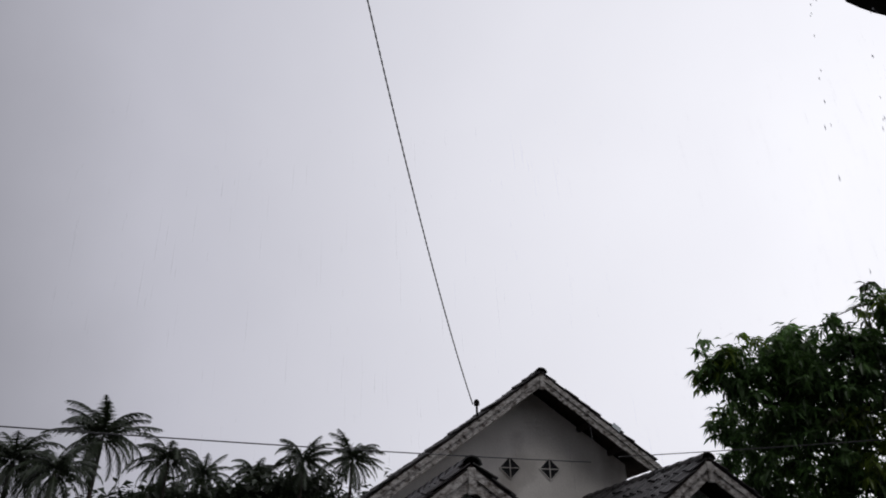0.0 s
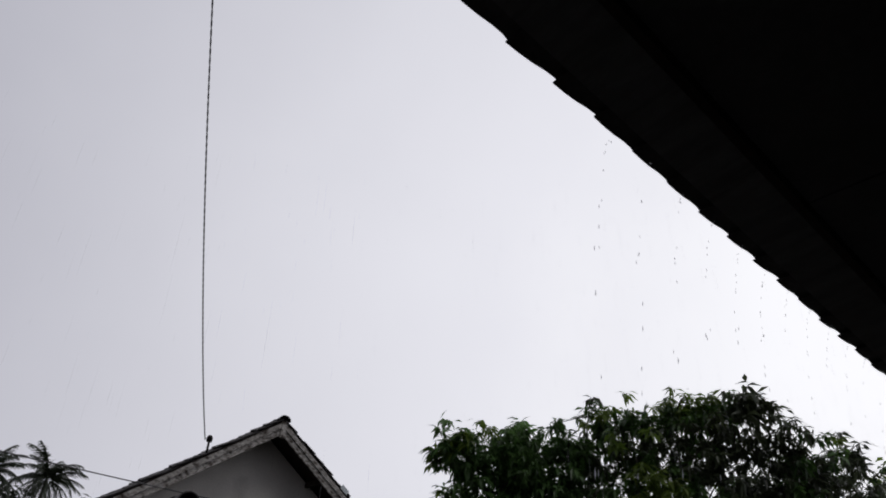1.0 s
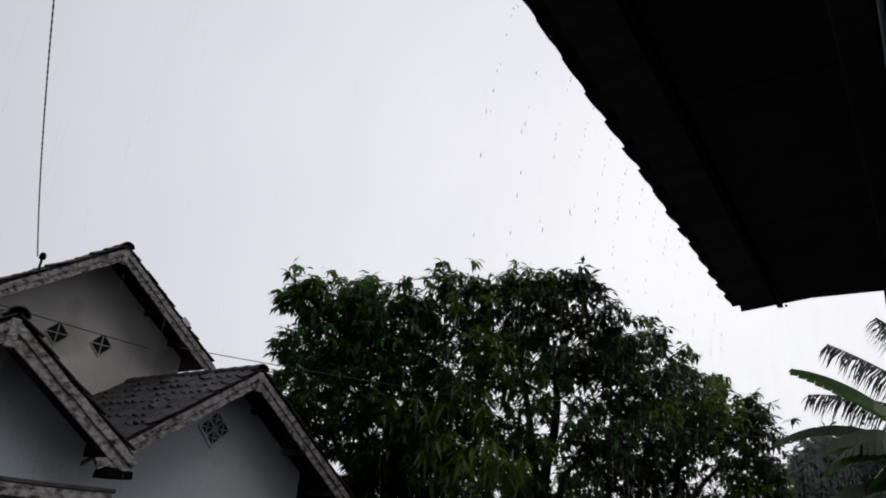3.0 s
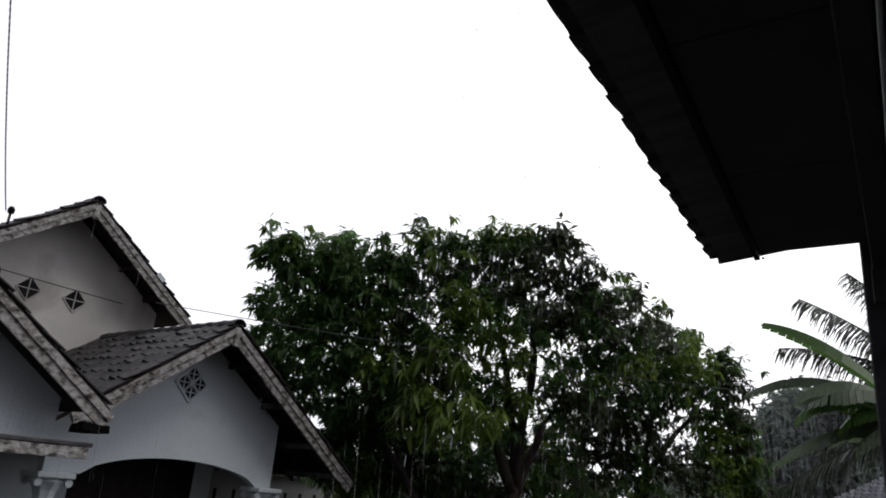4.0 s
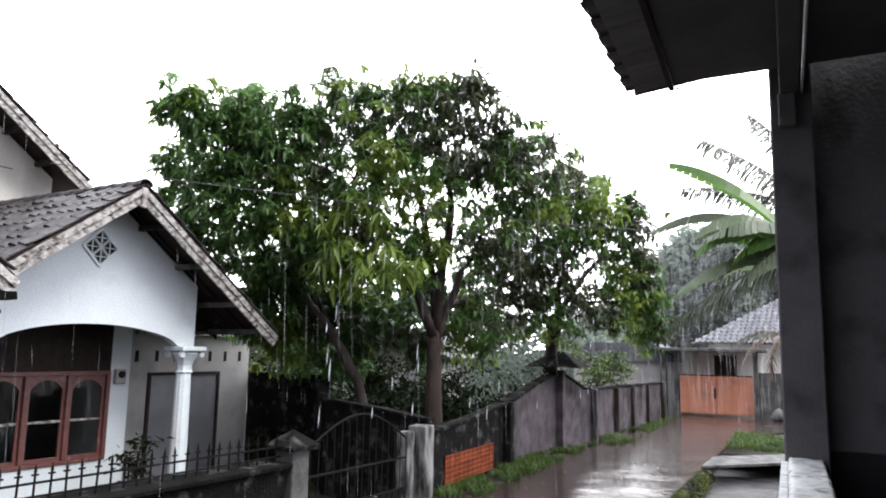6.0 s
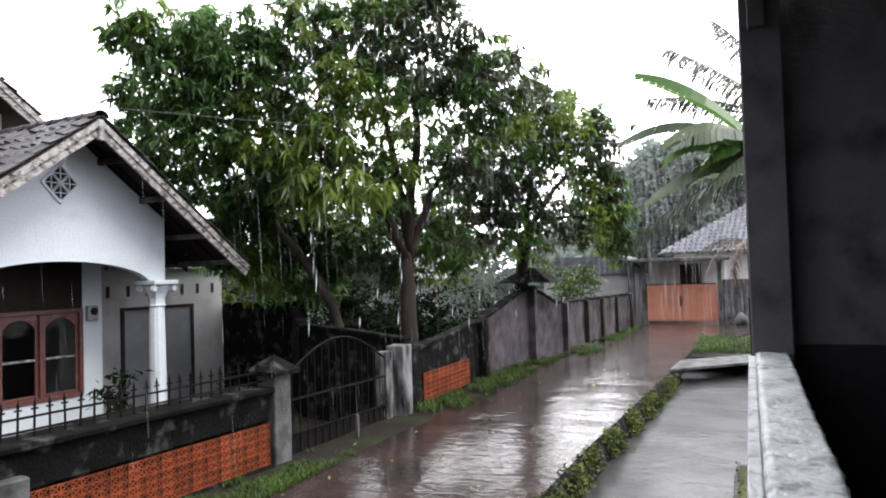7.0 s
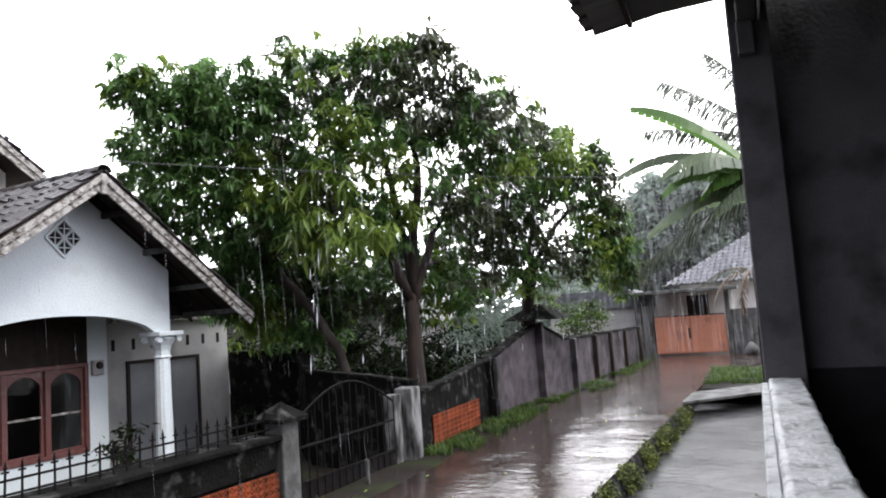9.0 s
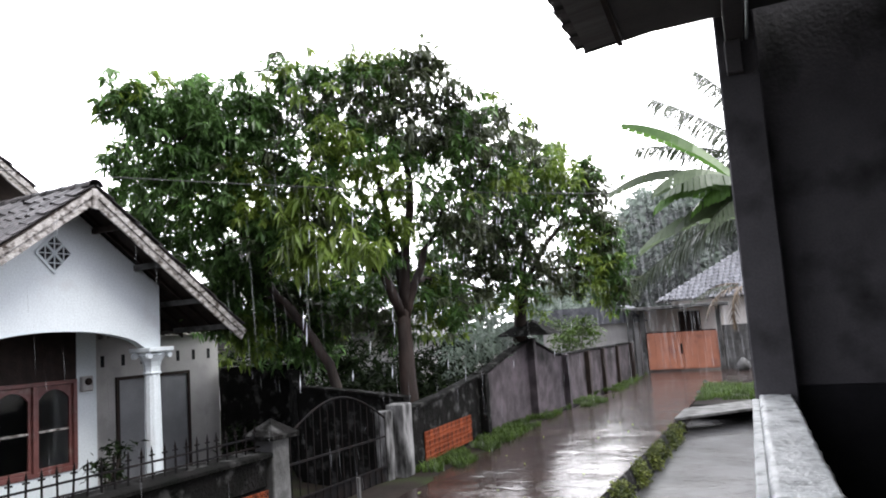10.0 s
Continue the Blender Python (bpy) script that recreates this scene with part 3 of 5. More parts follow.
def gable_wall(u0, zr, a, b, zb, d0, d1, holes=()):
    """The outline of a wall under a rake, from u a to b, its lower edge along the arch points in holes."""
    top = [(b, zr - PITCH * (b - u0)), (u0, zr), (a, zr - PITCH * (u0 - a))]
    return prism(list(holes) + top if holes else [(a, zb), (b, zb)] + top, "x", d0, d1)


# -- gable B, the arched porch
gable(0.03, 4.56, 2.95, 2.92, 0.72, -4.6, house, True)
bargeboards(0.03, 4.53, 2.2, 2.93, 0.70, house)
arch = [(-2.05, 2.15)] + [(-1.55, 2.15)]
for i in range(1, 20):
    a = -1.5 + 2.92 * i / 20
    k = (a + 0.05) / 1.5
    arch.append((a, 2.14 + 0.32 * math.sqrt(max(0.0, 1 - k * k)) ** 1.25))
arch += [(1.45, 2.15), (1.76, 2.15)]
part("porch_wall", gable_wall(0.03, 4.40, -2.05, 1.76, 0, -0.16, 0.0, arch), m_white, house, "white plastered arched porch gable")
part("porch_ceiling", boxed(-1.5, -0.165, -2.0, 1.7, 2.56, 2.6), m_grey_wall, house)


def roster(parent, d, u, z, half, cells, bar, backing=True):
    """A pierced diamond vent: a black plate for the shade in its recess, with a lattice of crossing bars."""
    vent = part("vent", prism([(u - half, z), (u, z - half), (u + half, z), (u, z + half)], "x", d + 0.002, d + 0.008), m_shade_black, parent, "diamond-shaped pierced vent block")
    bm = bmesh.new()
    if cells == 1:
        for k in ((1, 1), (1, -1)):
            beam(bm, (d + 0.014, u - k[0] * half * 0.0 - half, z) if k[1] > 0 else (d + 0.014, u, z - half), (d + 0.014, u + half, z) if k[1] > 0 else (d + 0.014, u, z + half), 0.02, bar)
        ring = [(u - half, z), (u, z - half), (u + half, z), (u, z + half)]
        for i in range(4):
            (a, b), (c, e) = ring[i], ring[(i + 1) % 4]
            beam(bm, (d + 0.014, a, b), (d + 0.014, c, e), 0.02, bar * 0.9)
    else:
        q = half / 2
        for cu, cz in ((u - q, z), (u + q, z), (u, z - q), (u, z + q)):
            beam(bm, (d + 0.014, cu - q, cz), (d + 0.014, cu + q, cz), 0.02, bar)
            beam(bm, (d + 0.014, cu, cz - q), (d + 0.014, cu, cz + q), 0.02, bar)
            ring = [(cu - q, cz), (cu, cz - q), (cu + q, cz), (cu, cz + q)]
            for i in range(4):
                (a, b), (c, e) = ring[i], ring[(i + 1) % 4]
                beam(bm, (d + 0.016, a, b), (d + 0.016, c, e), 0.022, bar * 3.0)
    part("vent_lattice", bm, m_white if cells > 1 else m_cream, vent)


roster(house, 0.0, -0.11, 3.60, 0.285, 4, 0.012)

# columns with fluted shafts and flared capitals
for u in (1.65, -1.92):
    col = part("column", lathe(bmesh.new(), [(0.17, YARD), (0.17, YARD + 0.12), (0.15, YARD + 0.18), (0.145, 0.0), (0.125, 1.6), (0.118, 1.72)], -0.08, u, 24, 0.045), m_white, house, "fluted white porch column")
    bm = lathe(bmesh.new(), [(0.12, 1.70), (0.15, 1.73), (0.13, 1.76), (0.13, 1.84), (0.155, 1.92), (0.20, 1.99), (0.23, 2.03), (0.19, 2.05), (0.24, 2.07)], -0.08, u, 16, 0.10)
    box(bm, -0.33, 0.17, u - 0.25, u + 0.25, 2.075, 2.148, 0.012)
    capital = part("capital", bm, m_white, col)
    for dd in (-0.17, 0.17):
        for du in (-0.2, 0.2):
            scroll = lathe(bmesh.new(), [(0.05, -0.03), (0.055, -0.02), (0.03, -0.01), (0.03, 0.01), (0.055, 0.02), (0.05, 0.03)], 0, 0, 12)
            part("scroll", scroll, m_white, capital).matrix_local = pose(-0.08 + dd, u + du, 2.02, 0, 90, 0)

# purlins and wooden infill right of the gable wall
for u in (0.55, 1.30, 2.10, 2.72):
    z = 4.56 - PITCH * abs(u - 0.03) - 0.16
    part("purlin", boxed(-2.4, 0.68, u - 0.04, u + 0.04, z - 0.09, z, 0.006), m_post if u > 0.6 else m_brown, house, "weathered roof purlin")
for k in range(9):
    x = 0.45 - k * 0.33
    part("rafter", beam(bmesh.new(), (x, 0.1, 4.38), (x, 2.9, 4.38 - PITCH * 2.8), 0.04, 0.05), m_brown, house)
for k in range(4):
    w0 = 1.80 + 0.28 * k
    part("gable_plank", prism([(w0, 2.43), (w0 + 0.272, 2.43), (w0 + 0.272, 4.36 - PITCH * (w0 + 0.25)), (w0, 4.36 - PITCH * (w0 - 0.02))], "x", -0.75 - 0.01 * (k % 2), -0.72), m_brown, house)

# porch back wall with the three-light window
W_D = -1.2
for name, y0, y1, z0, z1 in (("window_wall_right", 1.08, 1.45, YARD, 2.58), ("window_wall_left", -2.6, -1.05, YARD, 2.58), ("window_wall_below", -1.05, 1.08, YARD, 0.27), ("window_wall_above", -1.05, 1.08, 1.72, 2.58)):
    part("porch_back_wall", boxed(W_D - 0.14, W_D, y0, y1, z0, z1), m_white if z0 < 1.5 else m_brown, house)
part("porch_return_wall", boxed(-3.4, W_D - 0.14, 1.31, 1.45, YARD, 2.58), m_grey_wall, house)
window = part("window", boxed(W_D - 0.10, W_D + 0.025, -1.05, 1.08, 0.27, 0.34, 0.006), m_frame, house, "three-light red-brown wooden window with arched heads")
part("window_frame", boxed(W_D - 0.10, W_D + 0.03, -1.05, 1.08, 1.655, 1.72, 0.006), m_frame, window)
for u in (-1.05, -0.363, 0.323, 1.01):
    part("mullion", boxed(W_D - 0.10, W_D + 0.03, u, u + 0.07, 0.34, 1.655, 0.006), m_frame, window)
for u in (-0.98, -0.293, 0.393):
    w = 0.617
    bm = bmesh.new()
    f = 0.05
    box(bm, W_D - 0.06, W_D - 0.02, u + 0.004, u + f, 0.344, 1.65)
    box(bm, W_D - 0.06, W_D - 0.02, u + w - f, u + w - 0.004, 0.344, 1.65)
    box(bm, W_D - 0.06, W_D - 0.02, u + f, u + w - f, 0.344, 0.344 + f)
    head = [(u + f, 1.65)] + [(u + f + (w - 2 * f) * i / 10, 1.44 + 0.15 * math.sin(math.pi * i / 10) ** 0.8) for i in range(11)] + [(u + w - f, 1.65)]
    for i in range(1, len(head) - 2):
        (a, b), (c, e) = head[i], head[i + 1]
        vs = [bm.verts.new(q) for q in ((W_D - 0.02, a, b), (W_D - 0.02, c, e), (W_D - 0.02, c, 1.65), (W_D - 0.02, a, 1.65), (W_D - 0.06, a, b), (W_D - 0.06, c, e))]
        bm.faces.new((vs[0], vs[1], vs[2], vs[3]))
        bm.faces.new((vs[0], vs[4], vs[5], vs[1]))
    casement = part("casement", bm, m_frame, window)
    part("glazing_bar", boxed(W_D - 0.05, W_D - 0.018, u + f, u + w - f, 0.93, 0.965), m_barge, casement)
    pane = part("pane", boxed(W_D - 0.045, W_D - 0.04, u + f, u + w - f, 0.39, 1.6), m_glass, casement)
    pane.visible_shadow = False
# Near-black sheets: the unlit room's shade is put into their colour.
part("dark_room", boxed(-2.9, -2.8, -2.6, 1.3, YARD, 2.58), m_room_shade, house)
part("room_ceiling", boxed(-2.9, W_D - 0.15, -2.6, 1.3, 2.585, 2.62), m_room_shade, house)
meter = part("meter_box", boxed(W_D, W_D + 0.09, 1.13, 1.33, 1.50, 1.75, 0.015), m_grey_wall, house, "grey electricity meter box")
part("meter_glass", lathe(bmesh.new(), [(0.06, 0), (0.06, 0.03), (0.045, 0.045)], 0, 0, 12), m_brown, meter).matrix_local = pose(W_D + 0.09, 1.23, 1.66, 0, 90, 0)

# the grey annex wall with a steel door and vent slots
part("annex_wall", boxed(-1.80, -1.62, 1.45, 4.66, YARD, 2.46, 0.004), m_grey_wall, house, "grey plastered annex wall")
door = part("steel_door", boxed(-1.62, -1.60, 2.2, 3.78, YARD, 1.60, 0.004), m_door, house, "plain grey steel double door")
for y0, y1, z0, z1 in ((2.14, 2.2, YARD, 1.66), (3.78, 3.84, YARD, 1.66), (2.2, 3.78, 1.60, 1.66)):
    part("door_frame", boxed(-1.625, -1.575, y0, y1, z0, z1), m_brown, door)
# Thin black plates, the shade of the slots put into their colour.
for u in (1.85, 2.28, 2.7, 3.12, 3.55, 3.95, 4.35):
    part("vent_slot", boxed(-1.626, -1.612, u, u + 0.07, 1.86, 2.06), m_shade_black, house)
part("annex_roof", boxed(-6.0, -1.62, 1.45, 4.72, 2.47, 2.53), m_tile_mass, house)
part("annex_beam", boxed(-1.62, -1.5, 1.8, 4.66, 2.36, 2.46, 0.005), m_barge, house)

# -- gable A, the high main roof behind
gable(-1.04, 6.80, 4.3, 2.34, -2.48, -9.5, house, False)
bargeboards(-1.04, 6.77, 4.3, 2.34, -2.50, house)
part("main_gable_wall", gable_wall(-1.04, 6.63, -4.9, 0.95, 3.0, -3.36, -3.2), m_cream, house, "aged cream plastered gable wall")
part("main_side_wall", boxed(-9.4, -3.36, 0.79, 0.95, 3.0, 5.15), m_cream, house)
part("main_lower_wall", boxed(-3.36, -3.2, -6.0, 1.4, YARD, 3.0), m_cream, house)
for u in (-1.52, -0.70):
    roster(house, -3.2, u, 5.06, 0.215, 1, 0.014)
for u in (0.0, 0.62, -2.0, -2.9):
    z = 6.80 - PITCH * abs(u + 1.04) - 0.16
    part("purlin", boxed(-3.2, -2.52, u - 0.04, u + 0.04, z - 0.09, z, 0.006), m_brown, house)
lathe_bm = lathe(bmesh.new(), [(0.02, 5.82), (0.02, 6.02), (0.05, 6.03), (0.055, 6.10), (0.03, 6.14)], -2.5, -2.38, 10)
part("insulator", lathe_bm, m_iron, house, "small dark cable insulator")
# White plate added in place of a bright gap at the right rake.
part("patch_plate", beam(bmesh.new(), (-2.46, 0.37, 5.80), (-2.46, 0.52, 5.69), 0.02, 0.09), m_white, house)

# -- gable C, the low front gable with its flat canopy
gable(-4.06, 4.10, 1.75, 1.62, 2.02, -1.6, house, False)
bargeboards(-4.06, 4.07, 1.75, 1.62, 2.00, house)
part("front_gable_wall", gable_wall(-4.06, 3.93, -5.5, -2.72, 2.42, 1.3, 1.42), m_white, house, "white plastered front gable")
part("canopy", boxed(-1.2, 2.05, -5.9, -2.62, 2.345, 2.43, 0.01), m_bare, house, "flat grey concrete porch canopy")
part("canopy_edge", roughen(boxed(2.05, 2.08, -5.9, -2.61, 2.33, 2.45, 0.006), 0.008, 3), m_barge, house)
part("canopy_tile_edge", roughen(boxed(-1.0, 2.09, -5.9, -2.58, 2.45, 2.50, 0.01), 0.02, 4), m_tile_mass, house)
part("front_side_wall", boxed(-3.2, -1.36, -6.0, -2.6, YARD, 2.34), m_white, house)
part("rake_end_tail", roughen(boxed(1.75, 2.02, -2.72, -2.40, 2.62, 2.72, 0.01), 0.03, 2), m_mossy, house)

# ---- front fence of the house ----
fence = thing("fence_wall", HOUSE, "black mossy concrete fence wall with terracotta lattice panel", "fence")
FD = 4.1
FT = 0.83
part("wall_top", roughen(boxed(FD - 0.28, FD - 0.02, -9.0, -0.32, 0.47, FT, 0.03), 0.012, 3), m_mossy, fence)
part("wall_base", roughen(boxed(FD - 0.2, FD + 0.06, -9.0, -0.32, YARD, 0.0, 0.02), 0.008, 2), m_mossy, fence)
# Black sheet for the shade behind the lattice holes.
part("lattice_backing", boxed(FD - 0.2, FD - 0.14, -9.0, -0.32, 0.0, 0.47), m_shade_black, fence)
part("coping", roughen(boxed(FD - 0.36, FD + 0.05, -9.0, -0.30, FT - 0.02, FT + 0.045, 0.015), 0.01, 3), m_mossy, fence)


def lattice_block_mesh(size_u, size_z):
    bm = bmesh.new()
    b = 0.014
    n = 2
    for i in range(n + 1):
        u = size_u * i / n
        z = size_z * i / n
        box(bm, -0.018, 0, max(0, u - b / 2) if i else 0.0, min(size_u, u + b / 2), 0, size_z)
        box(bm, -0.017, -0.001, 0, size_u, max(0, z - b / 2), min(size_z, z + b / 2))
    cu, cz = size_u / n, size_z / n
    for i in range(n):
        for j in range(n):
            beam(bm, (-0.009, i * cu, j * cz), (-0.009, (i + 1) * cu, (j + 1) * cz), 0.015, b * 0.8)
            beam(bm, (-0.009, (i + 1) * cu, j * cz), (-0.009, i * cu, (j + 1) * cz), 0.015, b * 0.8)
    me = bpy.data.meshes.new("lattice_block")
    bm.to_mesh(me)
    bm.free()
    me.materials.append(m_terracotta)
    return me


block_mesh = lattice_block_mesh(0.186, 0.152)


def lattice_panel(parent, d, u0, n, rows, z0):
    for i in range(n):
        for j in range(rows):
            ob = new("lattice_block", block_mesh)
            ob.parent = parent
            ob.matrix_local = pose(d + random.uniform(-0.004, 0.004), u0 + i * 0.19, z0 + j * 0.156, random.uniform(-0.6, 0.6), 0, 0)


lattice_panel(fence, FD, -3.20, 15, 3, 0.0)
part("fence_pier", roughen(boxed(FD - 0.25, FD + 0.08, -3.52, -3.22, YARD, 0.62, 0.02), 0.01, 2), m_post, fence, "stained concrete fence pier")

railing = thing("spiked_railing", HOUSE, "black iron railing with spear points on the fence", "railing")
for z in (FT + 0.09, FT + 0.20):
    part("rail", boxed(FD - 0.17, FD - 0.15, -6.5, -0.3, z, z + 0.018), m_iron, railing)
spike = bmesh.new()
box(spike, -0.007, 0.007, -0.007, 0.007, 0.0, 0.27)
box(spike, -0.007, 0.007, -0.03, 0.03, 0.235, 0.25)
bmesh.ops.create_cone(spike, cap_ends=True, segments=4, radius1=0.018, radius2=0.001, depth=0.07, matrix=Matrix.Translation((0, 0, 0.30)))
first = part("spike", spike, m_iron, railing)
first.matrix_local = pose(FD - 0.16, -6.4, FT + 0.03)
for i in range(1, 44):
    ob = new("spike", first.data)
    ob.parent = railing
    ob.matrix_local = pose(FD - 0.16, -6.4 + i * 0.14, FT + 0.03, random.uniform(-2, 2), random.uniform(-2, 2), 0)


def pier(m, w, h, cap_w, cap_h, mat, cap_mat, label):
    t = thing("gate_post", m, label, "post", "gate posts")
    part("shaft", roughen(boxed(-w / 2, w / 2, -w / 2, w / 2, YARD, h, 0.012), 0.006, 3), mat, t)
    bm = bmesh.new()
    box(bm, -cap_w / 2, cap_w / 2, -cap_w / 2, cap_w / 2, h, h + 0.05)
    bmesh.ops.create_cone(bm, cap_ends=True, segments=4, radius1=cap_w * 0.70, radius2=0.01, depth=cap_h, matrix=Matrix.Translation((0, 0, h + 0.05 + cap_h / 2)) @ pose(0, 0, 0, 0, 0, 45))
    part("cap", bm, cap_mat, t, "dark pyramid cap")
    return t


pier(HOUSE @ pose(FD - 0.12, -0.14, 0), 0.29, 1.0, 0.46, 0.17, m_post, m_mossy, "stained concrete gate post with dark pyramid cap")
for y, x, w, h in ((9.68, -5.12, 0.2, 0.98), (9.98, -5.02, 0.3, 1.05)):
    t = thing("white_post", pose(x, y, 0), "flaking white-painted gate post streaked with black mould", "post", "white gate posts")
    part("shaft", roughen(boxed(-w / 2, w / 2, -w / 2, w / 2, YARD, h, 0.015), 0.01, 3), m_whitepost, t)

# iron gate with an arched top rail between the posts
gate = thing("iron_gate", HOUSE, "black iron driveway gate with an arched top rail", "gate")
GW = 2.26


def gate_top(u):
    return 0.90 + 0.41 * math.sin(math.pi * (u - 0.04) / GW)


n = 15
for i in range(n + 1):
    u = 0.04 + i * GW / n
    part("bar", boxed(FD - 0.13, FD - 0.12, u, u + 0.010, -0.22, gate_top(u)), m_iron, gate)
pts = [(FD - 0.124, 0.04 + GW * i / 20, gate_top(0.04 + GW * i / 20)) for i in range(21)]
part("arched_rail", tube(bmesh.new(), pts, [0.016] * 21, 6), m_iron, gate)
part("gate_sheet", roughen(boxed(FD - 0.15, FD - 0.138, 0.045, GW + 0.035, -0.25, 0.2, 0.004), 0.003, 2), m_iron, gate, "black iron sheet on the gate's foot")
for z in (0.2, 0.62):
    part("cross_rail", boxed(FD - 0.135, FD - 0.11, 0.04, GW + 0.04, z, z + 0.025), m_iron, gate)
for u in (1.2,):
    bm = boxed(FD + 0.1, FD + 0.14, u, u + 0.04, -0.42, 0.28)
    solo("marker_stake", bm, m_post, "short grey concrete stake before the gate", "stake", m=HOUSE)


# ---- boundary walls along the lane ----
wall = thing("boundary_wall", Matrix.Identity(4), "weathered block boundary wall stained black by damp", "wall", kind="structure")


def run_wall(pts, thick, mat, cop=0.03):
    """Stretches of wall with a sloping top: (x, y, z of the top)."""
    for (x0, y0, z0), (x1, y1, z1) in zip(pts[:-1], pts[1:]):
        bm = bmesh.new()
        d = Vector((x1 - x0, y1 - y0, 0)).normalized()
        nrm = Vector((-d.y, d.x, 0)) * thick
        vs = []
        for x, y, z in ((x0, y0, YARD), (x1, y1, YARD), (x1, y1, z1), (x0, y0, z0)):
            vs.append((bm.verts.new((x, y, z)), bm.verts.new((x + nrm.x, y + nrm.y, z))))
        bm.faces.new([a for a, b in vs])
        bm.faces.new([b for a, b in vs][::-1])
        for i in range(4):
            (a, b), (c, e) = vs[i], vs[(i + 1) % 4]
            bm.faces.new((a, b, e, c))
        bmesh.ops.recalc_face_normals(bm, faces=bm.faces)
        roughen(bm, 0.012, 5)
        part("wall_stretch", bm, mat, wall)
        q = beam(bmesh.new(), (x0 + nrm.x / 2, y0 + nrm.y / 2, z0 + 0.02), (x1 + nrm.x / 2, y1 + nrm.y / 2, z1 + 0.02), thick + 0.07, 0.06, bevel=0.01)
        part("wall_coping", roughen(q, 0.008, 4), m_mossy, wall)


run_wall([(-4.98, 10.15, 0.90), (-5.0, 11.8, 0.97), (-5.02, 13.6, 1.14)], 0.16, m_mossy)
run_wall([(-5.0, 13.6, 1.16), (-5.0, 14.1, 1.20), (-4.9, 15.4, 1.50), (-4.78, 16.35, 1.70)], 0.16, m_oldwall)
run_wall([(-4.74, 16.4, 1.72), (-4.64, 17.2, 1.52), (-4.56, 17.9, 1.30), (-4.5, 18.5, 1.26)], 0.16, m_oldwall)
run_wall([(-4.5, 18.5, 1.26), (-4.3, 21.2, 1.24), (-4.1, 23.5, 1.22), (-3.93, 25.9, 1.20)], 0.14, m_oldwall)
for x, y, h in ((-4.96, 13.6, 1.2), (-4.72, 16.38, 1.78), (-4.46, 18.5, 1.28), (-4.33, 20.5, 1.25), (-4.22, 22.2, 1.24), (-4.08, 23.9, 1.22), (-3.90, 25.9, 1.24)):
    part("wall_pier", roughen(boxed(x - 0.08, x + 0.1, y - 0.1, y + 0.1, YARD, h, 0.012), 0.008, 2), m_mossy if y < 14 else m_oldwall if y < 20 else m_brown, wall)
run_wall([(-5.12, 10.62, 1.05), (-6.3, 10.9, 1.16), (-7.6, 11.35, 1.22), (-8.5, 12.42, 1.5)], 0.14, m_mossy)
low = thing("lattice_panel", pose(-4.955, 10.75, 0.0, 0, 0, 0), "terracotta lattice panel let into the wall", "lattice")
lattice_panel(low, 0.0, 0.0, 11, 3, 0.04)
part("panel_rim", boxed(-0.05, 0.004, -0.03, 2.12, 0.0, 0.036), m_mossy, low)
bm = bmesh.new()
bmesh.ops.create_cone(bm, cap_ends=True, segments=4, radius1=0.92, radius2=0.10, depth=0.36, matrix=Matrix.Translation((0.12, 0, 2.03)) @ pose(0, 0, 0, 0, 0, 45))
box(bm, -0.05, 0.05, -0.05, 0.05, 0.0, 1.9)
solo("roofed_pier", roughen(bm, 0.03, 2), m_mossy, "dark wall pier under a small mossy roof", "pier", m=pose(-4.86, 16.45, 0))

# ---- the orange gate and its porch at the lane's end ----
gy = 28.6
porch = thing("gate_porch", pose(0, gy, 0), "small rendered gate porch with a flat concrete roof", "gatehouse")
part("roof_slab", boxed(-4.55, -0.65, -0.6, 1.6, 2.32, 2.44, 0.02), m_post, porch)
part("back_wall", boxed(-4.3, -0.9, 1.4, 1.55, YARD, 2.32), m_cream, porch)
part("opening", boxed(-2.55, -1.75, 1.36, 1.395, 1.0, 2.2), m_brown, porch)
for x in (-4.35, -3.85, -1.12):
    part("pier", boxed(x, x + 0.22 if x < -4 else x + 0.16, -0.1, 0.2, YARD, 2.32, 0.01), m_post, porch)
part("side_wall", boxed(-0.95, 0.6, 0.0, 0.15, YARD, 1.6, 0.01), m_post, porch)
ogate = thing("orange_gate", pose(0, gy, 0), "double-leaf gate painted faded orange", "gate")
for k, (x0, x1) in enumerate(((-3.66, -2.41), (-2.39, -1.15))):
    leaf = part("leaf", boxed(x0, x1, -0.04, 0.0, 0.06, 1.44, 0.006), m_gate, ogate)
    for q in range(5):
        xx = x0 + 0.05 + q * 0.245
        part("board", boxed(xx, xx + 0.235, -0.052, -0.041, 0.10, 1.40, 0.004), m_gate, leaf)
    part("leaf_rail", boxed(x0, x1, -0.06, -0.0, 1.44, 1.475), m_brown, leaf)
part("latch", boxed(-2.46, -2.40, -0.09, -0.055, 0.62, 1.0, 0.005), m_iron, ogate)


